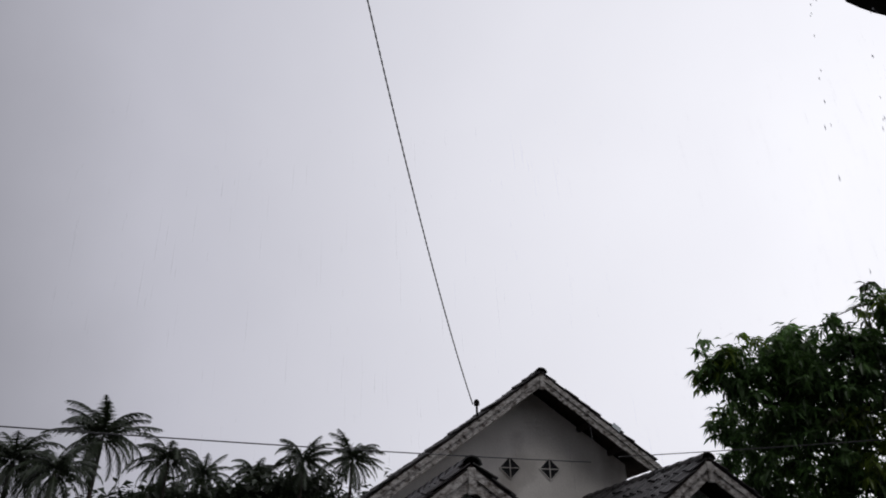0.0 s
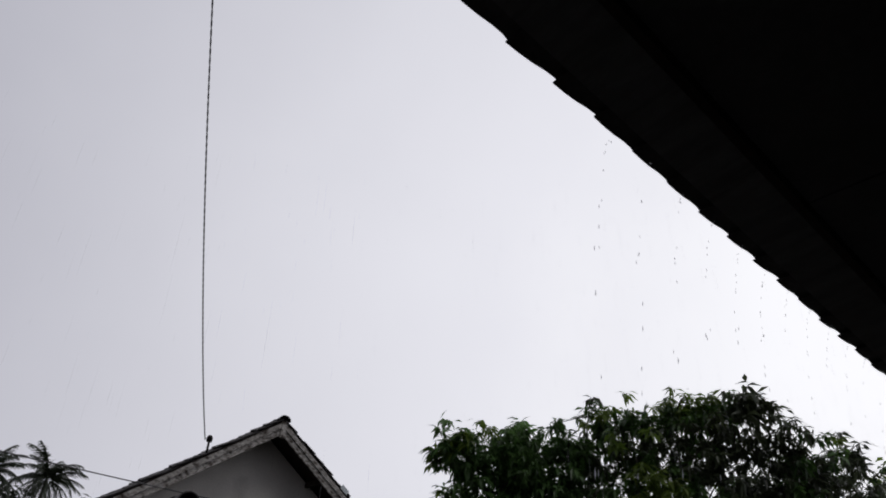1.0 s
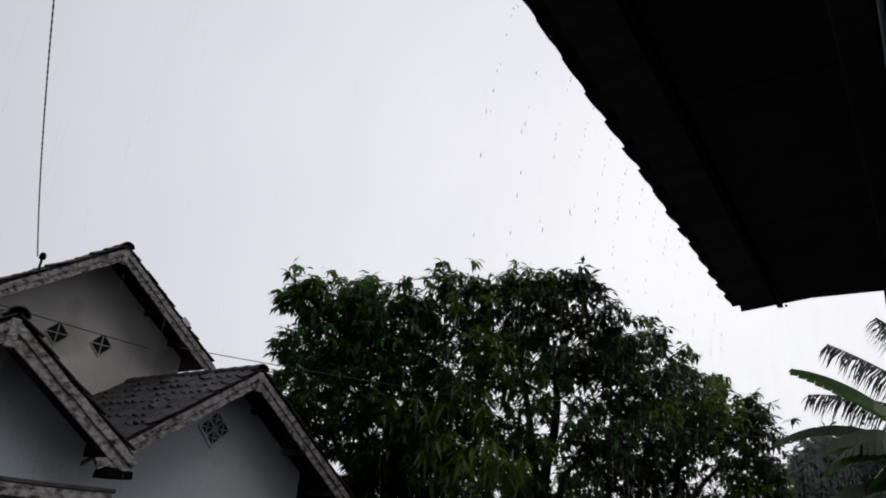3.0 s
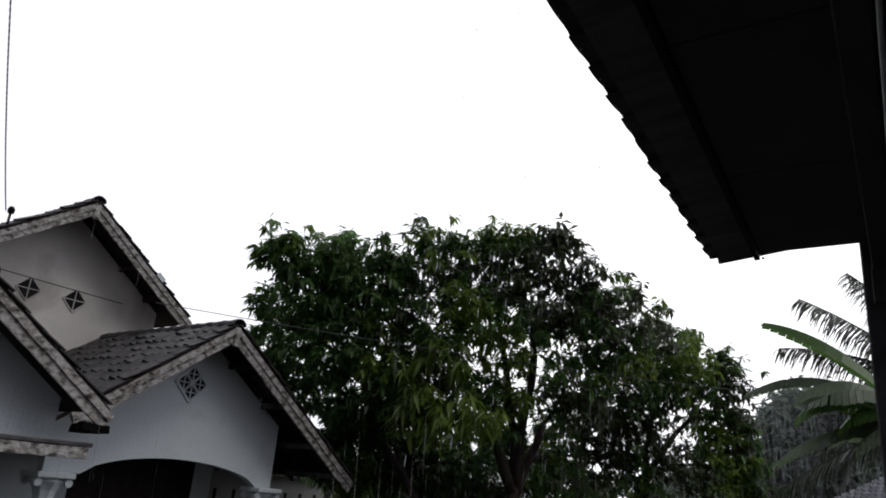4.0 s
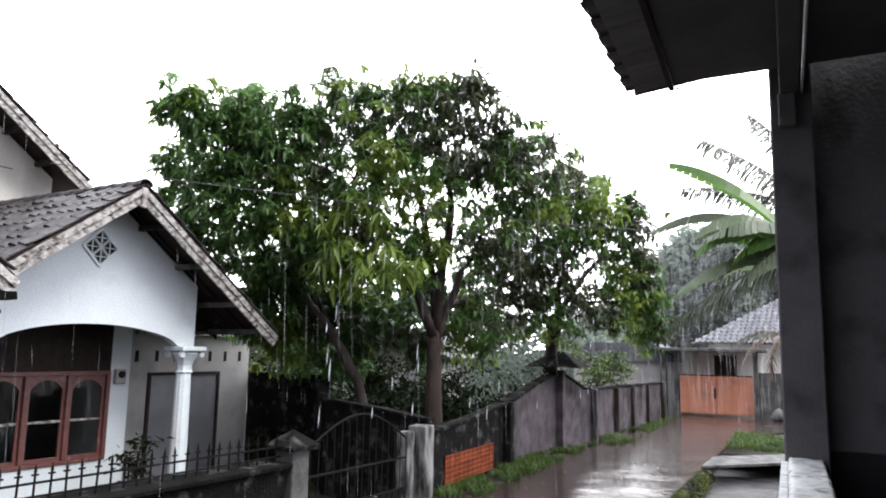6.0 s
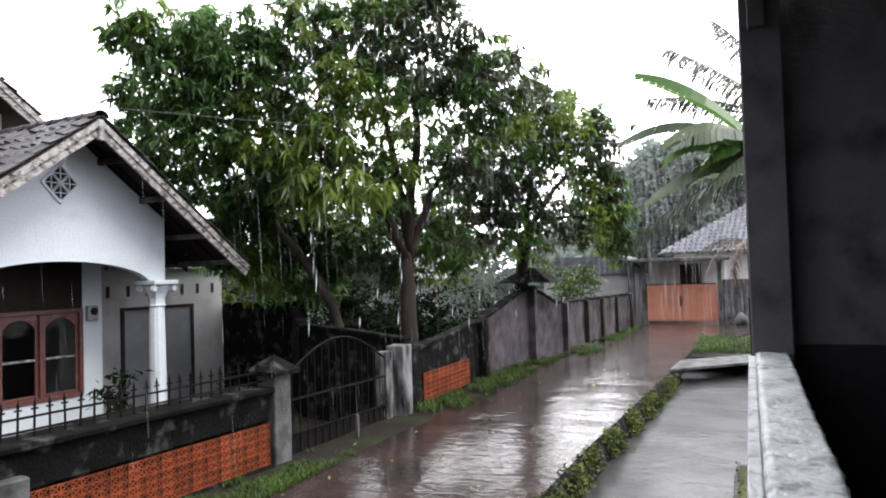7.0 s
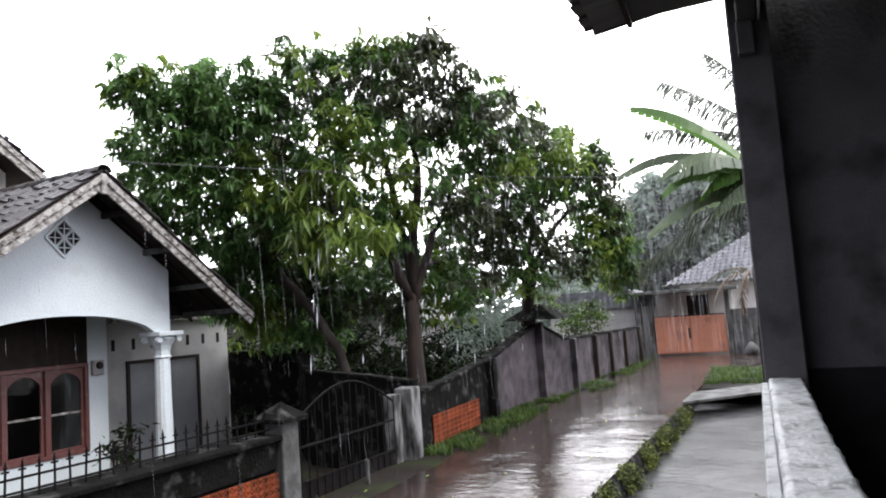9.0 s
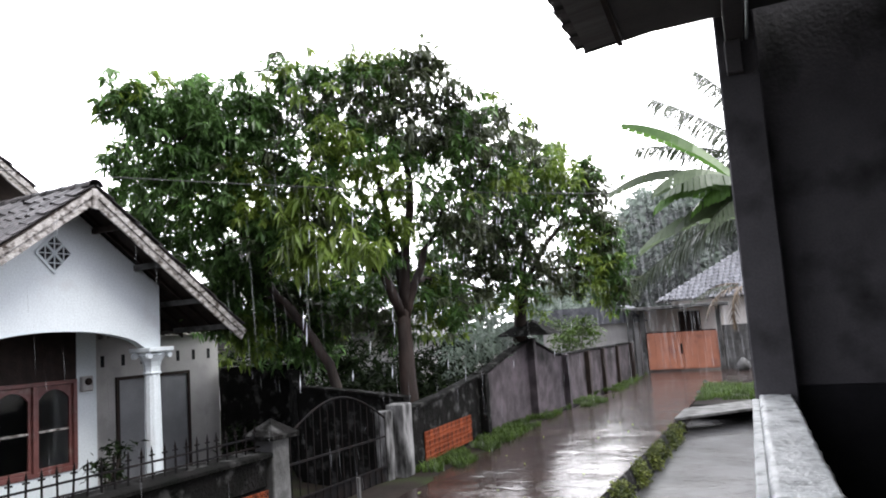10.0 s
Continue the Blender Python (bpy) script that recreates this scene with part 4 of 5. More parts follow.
# ---- trees ----
def tree(name, label, base, trunk, limbs, lobes, mats, density, size, seed, per=12, width=0.25, droop=0.5, group="mango trees", r0=0.2):
    """trunk and limbs: lists of points; lobes: leafy lumps (x, y, z, r); mats: (material, share of the anchors)."""
    rg, nr = random.Random(seed), np.random.default_rng(seed)
    t = thing(name, Matrix.Translation(base), label, "tree", group)
    off = Vector(base)
    way = wavy(trunk, 4, 0.03, rg)
    n = len(way)
    part("trunk", tube(bmesh.new(), [p - off for p in way], [r0 * (1 - 0.45 * i / n) for i in range(n)], 9), m_bark, t)
    for a, b, r in limbs:
        mid = Vector(a).lerp(Vector(b), 0.5) + Vector((0, 0, 0.15))
        w = wavy([a, mid, b], 4, 0.05, rg)
        part("limb", tube(bmesh.new(), [p - off for p in w], [r * (1 - 0.75 * i / len(w)) for i in range(len(w))], 6), m_bark, t)
    pts = lobe_points(lobes, density, nr, 0.55)
    # twigs towards a share of the anchors
    bm = bmesh.new()
    heads = [Vector(l[:3]) for l in lobes]
    for p in pts[:: max(1, len(pts) // 160)]:
        p = Vector(p)
        h = min(heads, key=lambda q: (q - p).length)
        tube(bm, [h - off, h.lerp(p, 0.5) + Vector((0, 0, 0.06)) - off, p - off], [0.02, 0.013, 0.006], 4)
    tagged(part("twig_mass", bm, m_bark, t), kind="stuff")
    nr.shuffle(pts)
    # young leaves come in patches
    tone = np.array([noise.noise(Vector(tuple(p * 0.75)) + Vector((seed, 3, 1))) for p in pts]) + nr.normal(0, 0.08, len(pts))
    order = pts[np.argsort(tone)]
    i = 0
    for m, share in mats:
        j = min(len(order), i + int(round(share * len(order))))
        v, f = leaves(order[i:j] - np.array(base), size, nr, droop, width, per, 0.035, 0.1)
        mesh_part("crown", v.tolist(), f.tolist(), m, t)
        i = j
    return t


L_LOBES = [(-9.78, 9.40, 5.44, 0.42), (-10.04, 9.80, 4.98, 0.50), (-10.19, 10.20, 4.52, 0.55), (-8.81, 8.66, 6.1, 0.50), (-8.62, 9.35, 5.5, 0.86), (-8.27, 9.93, 6.0, 0.86), (-8.71, 9.95, 4.83, 1.1), (-8.41, 10.77, 4.06, 0.97), (-8.88, 11.45, 2.8, 0.8), (-9.73, 10.6, 3.98, 0.68), (-9.03, 11.98, 2.3, 0.8), (-8.22, 12.55, 2.0, 0.7), (-9.28, 11.13, 2.77, 0.65), (-7.75, 10.4, 5.3, 0.75), (-7.6, 10.7, 4.2, 0.7), (-8.57, 11.63, 3.38, 0.68), (-8.86, 8.55, 6.28, 0.3), (-8.42, 9.45, 6.2, 0.62), (-7.7, 10.2, 6.05, 0.6), (-9.11, 8.43, 5.96, 0.22), (-8.94, 11.08, 3.4, 0.67)]
M_LOW = [(-8.12, 12.32, 3.31, 0.69), (-7.36, 12.8, 3.2, 0.75), (-6.73, 13.35, 3.28, 0.59), (-5.87, 13.74, 3.45, 0.7), (-5.1, 14.51, 4.02, 0.73), (-7.9, 12.75, 2.55, 0.7)]
M_TOP = [(-4.86, 11.30, 6.84, 0.34), (-5.44, 11.30, 6.84, 0.35), (-5.94, 11.00, 6.87, 0.32), (-6.61, 10.80, 6.82, 0.34), (-7.12, 10.50, 6.85, 0.32), (-4.48, 11.80, 6.32, 0.35)]
R_EDGE = [(-4.48, 14.20, 6.51, 0.42), (-4.12, 15.00, 6.20, 0.42), (-3.68, 16.20, 5.97, 0.40), (-3.18, 16.80, 5.63, 0.38), (-2.88, 17.40, 4.31, 0.40), (-2.76, 17.40, 3.48, 0.40), (-2.69, 17.40, 2.80, 0.35)]
YOUNG_LOBES = [(-6.80, 10.10, 4.38, 0.42), (-6.19, 10.10, 4.44, 0.40), (-6.67, 10.10, 3.79, 0.42), (-5.97, 10.10, 3.62, 0.42), (-6.85, 10.10, 3.39, 0.36), (-5.46, 10.20, 3.48, 0.36), (-6.48, 10.20, 3.31, 0.34)]
M_LOBES = [(-7.01, 10.72, 6.3, 0.84), (-6.12, 11.21, 6.42, 0.86), (-5.1, 11.35, 6.5, 0.72), (-6.8, 10.65, 5.17, 1.02), (-5.74, 11.22, 5.31, 1.07), (-4.87, 12.08, 5.6, 0.79), (-6.88, 10.66, 3.9, 0.85),
           (-6.03, 11.37, 3.98, 0.8), (-5.01, 12.44, 4.35, 0.96), (-6.92, 12.17, 2.7, 0.7), (-5.66, 13.35, 2.6, 0.85), (-8.1, 12.02, 2.7, 0.7), (-4.33, 12.95, 5.15, 0.77), (-4.52, 12.42, 5.95, 0.62), (-6.39, 13.02, 2.21, 0.57)] + M_LOW + M_TOP
R_LOBES = [(-4.77, 15.1, 4.41, 1.15), (-4.21, 15.66, 5.1, 0.95), (-3.57, 16.31, 5.2, 0.8), (-3.41, 17.01, 4.45, 0.82), (-3.55, 17.1, 3.35, 0.95), (-4.57, 15.82, 3.2, 1.05), (-5.37, 15.04, 3.21, 1.0), (-4.13, 13.48, 5.4, 0.62), (-3.66, 14.69, 5.35, 0.6), (-3.04, 16.93, 5.2, 0.55), (-3.12, 17.65, 3.79, 0.7), (-2.96, 17.74, 2.85, 0.6)] + R_EDGE
big_mango = tree("mango_tree", "large mango tree with drooping dark leaves and pale young shoots", (-5.92, 12.2, YARD),
     [(-5.92, 12.2, YARD), (-5.90, 12.2, 1.2), (-5.92, 12.23, 2.55)],
     [((-5.92, 12.23, 2.4), (-6.8, 10.9, 5.0), 0.11), ((-5.92, 12.23, 2.5), (-5.2, 11.6, 5.9), 0.12), ((-5.92, 12.23, 2.3), (-5.0, 12.6, 4.6), 0.1), ((-6.2, 12.0, 3.2), (-6.9, 10.9, 3.9), 0.06), ((-5.7, 12.3, 3.0), (-5.7, 13.3, 3.0), 0.06), ((-5.9, 12.2, 3.0), (-6.1, 11.3, 6.2), 0.09)],
     M_LOBES, [(m_young, 0.2), (m_leaf, 0.45), (m_dull, 0.35)], 185, 0.205, 5, per=13)
tree("mango_tree", "leaning mango tree with dense fresh green foliage", (-6.75, 11.7, YARD),
     [(-6.75, 11.85, YARD), (-7.2, 11.62, 1.65), (-7.75, 11.5, 2.5), (-8.2, 11.3, 3.1), (-8.35, 10.9, 3.9)],
     [((-8.2, 11.3, 3.1), (-8.4, 10.2, 5.6), 0.07), ((-8.35, 10.9, 3.9), (-8.8, 9.3, 5.6), 0.06), ((-7.75, 11.5, 2.5), (-8.8, 11.4, 3.0), 0.05)],
     L_LOBES, [(m_young, 0.12), (m_fresh_lit, 0.63), (m_leaf, 0.25)], 225, 0.205, 8, per=13, r0=0.105)
tree("mango_tree", "mango tree with greyish leaves overhanging the boundary wall", (-5.15, 16.6, YARD),
     [(-5.15, 16.6, YARD), (-5.0, 16.4, 1.6), (-4.7, 16.0, 3.0)],
     [((-4.7, 16.0, 3.0), (-3.6, 16.8, 4.6), 0.08), ((-4.8, 16.1, 2.6), (-5.2, 15.1, 3.8), 0.07), ((-4.7, 16.0, 3.0), (-4.3, 15.6, 5.0), 0.08), ((-4.7, 16.0, 3.0), (-3.5, 17.0, 3.4), 0.06)],
     R_LOBES, [(m_young, 0.16), (m_leaf, 0.34), (m_dull, 0.50)], 170, 0.20, 13, per=13)

nr = np.random.default_rng(15)
v, f = leaves(lobe_points(YOUNG_LOBES, 95, nr, 0.5) - np.array((-5.92, 12.2, YARD)), 0.30, nr, 0.75, 0.2, 9, 0.03, 0.1)
mesh_part("young_foliage", v.tolist(), f.tolist(), m_young, big_mango, "drooping yellow-green young leaves")

# understorey: dark shrubs behind the fence and walls
def shrub(label, lobes, mat, density, size, seed, per=7, width=0.4, group="shrubs"):
    nr = np.random.default_rng(seed)
    base = np.array([lobes[0][0], lobes[0][1], YARD])
    t = thing("shrub", Matrix.Translation(tuple(base)), label, "shrub", group)
    bm = bmesh.new()
    for x, y, z, r in lobes:
        tube(bm, [(lobes[0][0] - base[0], lobes[0][1] - base[1], 0), (x - base[0], y - base[1], z - base[2])], [0.03, 0.012], 5)
    part("stem", bm, m_bark, t)
    v, f = leaves(lobe_points(lobes, density, nr) - base, size, nr, 0.2, width, per, 0.1)
    mesh_part("foliage", v.tolist(), f.tolist(), mat, t)
    return t


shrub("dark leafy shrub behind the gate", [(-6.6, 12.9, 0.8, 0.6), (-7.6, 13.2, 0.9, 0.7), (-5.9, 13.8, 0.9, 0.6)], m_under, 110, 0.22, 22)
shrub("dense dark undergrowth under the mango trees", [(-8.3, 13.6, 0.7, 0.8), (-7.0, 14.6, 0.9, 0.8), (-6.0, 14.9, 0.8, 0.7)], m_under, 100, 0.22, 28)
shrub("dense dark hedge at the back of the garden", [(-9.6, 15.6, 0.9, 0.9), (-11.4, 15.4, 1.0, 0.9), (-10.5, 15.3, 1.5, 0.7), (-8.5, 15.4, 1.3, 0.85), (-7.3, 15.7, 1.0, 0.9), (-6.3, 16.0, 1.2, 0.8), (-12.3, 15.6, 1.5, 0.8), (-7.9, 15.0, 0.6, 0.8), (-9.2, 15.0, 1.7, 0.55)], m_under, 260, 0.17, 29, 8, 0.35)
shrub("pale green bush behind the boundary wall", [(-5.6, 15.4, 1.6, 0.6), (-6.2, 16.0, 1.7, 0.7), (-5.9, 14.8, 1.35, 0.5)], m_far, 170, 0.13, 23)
shrub("bright green shrub behind the far wall", [(-5.0, 21.2, 1.5, 0.5), (-4.7, 22.0, 1.55, 0.5), (-5.2, 21.8, 1.85, 0.45), (-4.55, 21.6, 1.9, 0.35)], m_grass, 230, 0.15, 24)
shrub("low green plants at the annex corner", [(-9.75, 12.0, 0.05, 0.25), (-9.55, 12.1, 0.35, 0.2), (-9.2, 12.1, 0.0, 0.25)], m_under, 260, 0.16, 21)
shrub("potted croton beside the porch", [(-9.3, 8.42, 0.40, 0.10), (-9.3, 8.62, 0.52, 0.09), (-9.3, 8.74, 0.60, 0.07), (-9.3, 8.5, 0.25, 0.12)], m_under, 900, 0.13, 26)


# far green: lane-end and garden trees with haze in their colour, and the grove behind the house
def wood(label, lobes, density, size, seed, mat):
    nr = np.random.default_rng(seed)
    pts = lobe_points(lobes, density, nr, 0.25)
    v, f = leaves(pts, size, nr, 0.1, 0.5, 6, size * 0.5)
    ob = mesh_part("far_trees", v.tolist(), f.tolist(), mat, None)
    return tagged(ob, label, "trees", kind="stuff")


wood("tall trees beyond the lane's end, mist painted into their leaves", [(-5.1, 46, 7.7, 1.7), (-3.6, 46, 7.9, 1.6), (-5.8, 47, 4.6, 2.6), (-4.2, 46, 5.4, 2.4), (-8.2, 48, 3.2, 2.6), (-2.0, 50, 7.0, 3.0), (1.5, 50, 7.2, 3.5), (-11, 50, 2.6, 2.6)], 230, 0.62, 31, m_far)
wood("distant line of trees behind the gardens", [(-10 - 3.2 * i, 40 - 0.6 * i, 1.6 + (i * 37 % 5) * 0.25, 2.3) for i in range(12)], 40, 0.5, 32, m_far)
wood("low dark grove behind the house", [(-62 + 1.0 * i, -8 + 3.2 * i, 7.9 + (i * 29 % 7) * 0.3, 3.2) for i in range(12)], 34, 0.8, 33, m_palm)


# ---- coconut palms ----
def frond(verts, faces, root, az, el, length, rg, leaflets=44, width=0.58):
    droop = rg.uniform(0.12, 0.3)
    root = Vector(root)
    pts = []
    p, e = root.copy(), el
    for k in range(9):
        pts.append(p.copy())
        p = p + Vector((math.cos(az) * math.cos(e), math.sin(az) * math.cos(e), math.sin(e))) * (length / 8)
        e -= droop
    side = Vector((-math.sin(az), math.cos(az), 0))
    for a, b in zip(pts[:-1], pts[1:]):
        k = len(verts)
        verts += [a + side * 0.03, a - side * 0.03, b - side * 0.02, b + side * 0.02]
        faces.append((k, k + 1, k + 2, k + 3))
    for i in range(leaflets):
        s = 0.12 + 0.88 * i / leaflets
        q = s * 8
        j = min(7, int(q))
        c = pts[j].lerp(pts[j + 1], q - j)
        d = (pts[j + 1] - pts[j]).normalized()
        ln = length * width * 0.42 * math.sin(math.pi * min(0.95, 0.15 + 0.8 * s)) ** 0.7
        for sg in (-1, 1):
            tip = c + (side * sg * 0.62 + d * 0.75 + Vector((rg.uniform(-0.2, 0.2), rg.uniform(-0.2, 0.2), -0.35 - rg.uniform(0, 0.5)))).normalized() * ln
            w = d * length * 0.014
            k = len(verts)
            verts += [c - w, c + w, tip]
            faces.append((k, k + 1, k + 2))


def palm(x, y, h, crown, seed, label="tall coconut palm with wind-blown fronds"):
    rg = random.Random(seed)
    t = thing("coconut_palm", pose(x, y, YARD), label, "palm tree", "coconut palms")
    lean = rg.uniform(-0.6, 0.6)
    top = Vector((lean, 0.3, h - YARD))
    part("trunk", tube(bmesh.new(), [(0, 0, 0), (lean * 0.3, 0.1, top.z * 0.5), top], [0.2, 0.15, 0.11], 7), m_bark, t)
    v, f = [], []
    n = 36
    for i in range(n):
        frond(v, f, top, 2 * math.pi * i / n * 7 + rg.uniform(-0.3, 0.3), -0.5 + 1.95 * (i + rg.random()) / n, crown * rg.uniform(0.8, 1.1), rg)
    mesh_part("crown", v, f, m_palm, t)


for k, (az, el, d, c) in enumerate(((-99.2, 10.6, 44, 3.6), (-94.0, 12.6, 46, 3.8), (-89.3, 11.2, 50, 3.4), (-86.6, 10.3, 60, 3.0), (-83.0, 10.4, 66, 3.2), (-79.5, 11.5, 52, 3.2), (-75.9, 11.5, 54, 3.2), (-96.6, 10.2, 40, 3.0))):
    a = radians(az)
    palm(d * math.sin(a), d * math.cos(a), 2.3 + d * math.tan(radians(el)) - 0.25, c * 0.88, 40 + k)

# young coconut palm behind the banana plant, its leaflets hanging from arched ribs
def hanging_frond(root, mid, tip, leaflet, rg):
    root, mid, tip = Vector(root), Vector(mid), Vector(tip)
    bm = bmesh.new()
    n = 16
    rib = [root * (1 - k / n) ** 2 + mid * 2 * (k / n) * (1 - k / n) + tip * (k / n) ** 2 for k in range(n + 1)]
    tube(bm, rib, [0.03 * (1 - 0.85 * k / n) for k in range(n + 1)], 5)
    count = int((tip - root).length / 0.05)
    for k in range(count):
        q = (0.16 + 0.84 * k / count) * n
        j = min(n - 1, int(q))
        c = rib[j].lerp(rib[j + 1], q - j)
        d = (rib[j + 1] - rib[j]).normalized()
        side = d.cross(Vector((0, 0, 1))).normalized()
        ln = leaflet * (0.45 + 0.55 * math.sin(math.pi * min(1.0, 0.2 + 0.75 * q / n))) * rg.uniform(0.75, 1.15)
        for sg in (-1, 1):
            way = (side * sg * rg.uniform(0.25, 0.6) + d * 0.45 + Vector((0, 0, -0.75 * rg.uniform(0.6, 1.3)))).normalized()
            bend = c + way * ln * 0.55 + Vector((0, 0, 0.06 * ln))
            w = d * 0.016
            v = [bm.verts.new(p) for p in (c - w, c + w, bend + w * 0.8, bend - w * 0.8, c + way * ln + Vector((0, 0, -0.14 * ln)))]
            bm.faces.new((v[0], v[1], v[2], v[3]))
            bm.faces.new((v[3], v[2], v[4]))
    return bm


rg = random.Random(61)
young_palm = thing("coconut_palm", pose(1.05, 14.0, YARD), "young coconut palm with hanging leaflets behind the banana plant", "palm tree", "coconut palms")
part("trunk", tube(bmesh.new(), [(0.1, 0, 0), (0.05, 0, 2.4), (0, 0, 4.8)], [0.17, 0.14, 0.11], 8), m_bark, young_palm)
for mid, tip, ln in (((-0.1, 13.9, 5.55), (-1.25, 13.8, 6.15), 0.62), ((-0.3, 14.0, 5.3), (-1.65, 14.0, 5.3), 0.62), ((-0.4, 14.0, 3.9), (-1.95, 14.0, 2.72), 0.7), ((0.2, 14.4, 6.2), (-0.5, 14.9, 6.9), 0.6), ((1.8, 14.2, 6.0), (2.9, 14.4, 5.6), 0.7), ((1.6, 13.4, 5.4), (2.5, 12.9, 4.2), 0.7), ((1.0, 15.2, 5.8), (1.2, 16.4, 5.0), 0.7), ((0.0, 14.6, 4.4), (-1.2, 15.0, 3.6), 0.65)):
    place = Vector((1.05, 14.0, YARD))
    part("frond", hanging_frond(Vector((1.05, 14.0, 4.35)) - place, Vector(mid) - place, Vector(tip) - place, ln, rg), m_palm, young_palm)


# ---- banana plant beyond the pillar ----
def banana_leaf(root, mid, tip, width, seed, sag=0.55):
    """A long paddle leaf along a bent rib, its blade torn into strips that hang."""
    rg = random.Random(seed)
    root, mid, tip = Vector(root), Vector(mid), Vector(tip)
    bm = bmesh.new()
    n = 22
    rib = []
    for i in range(n + 1):
        s = i / n
        rib.append(root * (1 - s) ** 2 + mid * 2 * s * (1 - s) + tip * s * s)
    for i in range(3, n):
        s = i / n
        w = width * math.sin(math.pi * min(1.0, (s - 0.08) / 0.95)) ** 0.6
        d = (rib[i + 1] - rib[i]).normalized()
        side = d.cross(Vector((0, 0, 1))).normalized()
        for sg in (-1, 1):
            hang = sag + 0.4 * noise.noise(Vector((s * 3.5, sg * 2.0, seed))) + rg.uniform(-0.04, 0.04)
            gap = 1.0 if rg.random() < 0.95 else rg.uniform(0.5, 0.85)
            e0 = rib[i] + side * sg * w + Vector((0, 0, -hang * w)) + d * 0.05
            e1 = rib[i].lerp(rib[i + 1], gap) + side * sg * w * rg.uniform(0.92, 1) + Vector((0, 0, -hang * w)) + d * 0.05
            m0 = rib[i] + side * sg * w * 0.5 + Vector((0, 0, 0.05 * w))
            m1 = rib[i].lerp(rib[i + 1], gap) + side * sg * w * 0.5 + Vector((0, 0, 0.05 * w))
            a = [bm.verts.new(q) for q in (rib[i], rib[i].lerp(rib[i + 1], 1.0), m1, m0, e1, e0)]
            bm.faces.new((a[0], a[1], a[2], a[3]))
            bm.faces.new((a[3], a[2], a[4], a[5]))
    tube(bm, rib, [0.022 * (1 - 0.8 * i / n) for i in range(n + 1)], 5)
    return bm


plant = thing("banana_plant", pose(0.75, 11.9, 0), "banana plant with long torn wet leaves", "banana plant")
part("stem", tube(bmesh.new(), [(0, 0, YARD), (0.02, 0, 1.5), (-0.05, 0, 3.3)], [0.13, 0.11, 0.07], 10), m_moss, plant)
bx, by = 0.75, 11.9
BLADES = (((-0.35, 11.9, 5.0), (-1.56, 11.85, 5.24), 0.19, m_banana, 0.95), ((-0.6, 11.9, 4.9), (-1.88, 11.9, 4.14), 0.15, m_banana_dark, 0.9), ((-0.5, 11.8, 4.05), (-1.47, 11.8, 3.16), 0.22, m_banana_dark, 0.7),
          ((-0.35, 11.4, 4.6), (-1.12, 11.2, 3.72), 0.27, m_banana, 0.8), ((-0.3, 11.6, 4.75), (-1.15, 11.5, 4.02), 0.25, m_banana_dark, 0.8), ((-0.1, 11.2, 4.5), (-0.95, 11.0, 3.85), 0.28, m_banana_dark, 0.6), ((0.0, 11.7, 4.4), (-0.9, 11.6, 3.4), 0.28, m_banana_dark, 0.8),
          ((0.1, 11.5, 4.5), (-0.6, 11.3, 3.6), 0.27, m_banana, 0.7), ((0.2, 11.4, 4.2), (-0.45, 11.2, 3.3), 0.26, m_banana_dark, 0.8), ((1.2, 11.5, 4.8), (2.1, 11.2, 3.9), 0.26, m_banana_dark, 0.6), ((1.2, 12.4, 5.0), (1.6, 13.2, 4.2), 0.26, m_banana, 0.6))
for k, (m_, t_, w, blade, sag) in enumerate(BLADES):
    part("leaf", banana_leaf((-0.12, 0, 3.3), (m_[0] - bx, m_[1] - by, m_[2]), (t_[0] - bx, t_[1] - by, t_[2]), w, 70 + k, sag), blade, plant)

# ---- the tiled house behind the orange gate ----
far = thing("far_house", pose(2.1, 38, 0), "low house with a grey tiled roof behind the orange gate", "house")
part("wall", boxed(-5.6, 6, 0, 6, YARD, 2.9), m_cream, far)
bm = bmesh.new()
p = [bm.verts.new(q) for q in ((-6.3, -0.9, 2.75), (6.5, -0.9, 2.75), (5.5, 3.4, 5.6), (-1.5, 3.4, 5.6), (-6.3, 6.9, 2.7), (6.5, 6.9, 2.7))]
for f in ((0, 1, 2, 3), (0, 3, 4), (3, 2, 5, 4), (1, 5, 2), (0, 4, 5, 1)):
    bm.faces.new([p[i] for i in f])
roof_far = part("roof", bm, m_tile_mass, far, "grey tiled hipped roof")
rg = random.Random(7)
vs, fs = [], []
slope = Vector((0, -4.3, -2.85)).normalized()
for j in range(16):
    y0 = 3.4 + slope.y * j * 0.32
    xl = -1.5 - (4.8) * j / 16.1
    for i in range(int((6.0 - xl) / 0.26)):
        m = Matrix.Translation((xl + 0.26 * i, y0, 5.63 + slope.z * j * 0.32)) @ Matrix(((1, 0, 0), slope, Vector((1, 0, 0)).cross(slope) * -1)).transposed().to_4x4()
        k = len(vs)
        vs += [m @ Vector((v[0] * 1.05, v[1], v[2] * 1.5)) for v in TILE_V]
        fs += [[k + q for q in f] for f in TILE_F]
m_pale_tile = material("pale_grey_tile", (0.13, 0.135, 0.15), (0.08, 0.083, 0.095), 0.5, 8, 60, 0.2, random_tone=0.3, island=True, spec=0.25)
mesh_part("roof_tiles", vs, fs, m_pale_tile, roof_far, "", "stuff")
shed = thing("garden_shed", pose(-6.2, 29, 0), "pale shed with a grey roof beyond the wall", "shed")
part("wall", boxed(-1.6, 2.2, 0, 3, YARD, 1.9), m_grey_wall, shed)
part("roof", prism([(-1.9, 1.9), (2.5, 1.9), (1.6, 2.6), (-1.0, 2.6)], "y", -0.2, 3.2), m_pale_tile, shed)
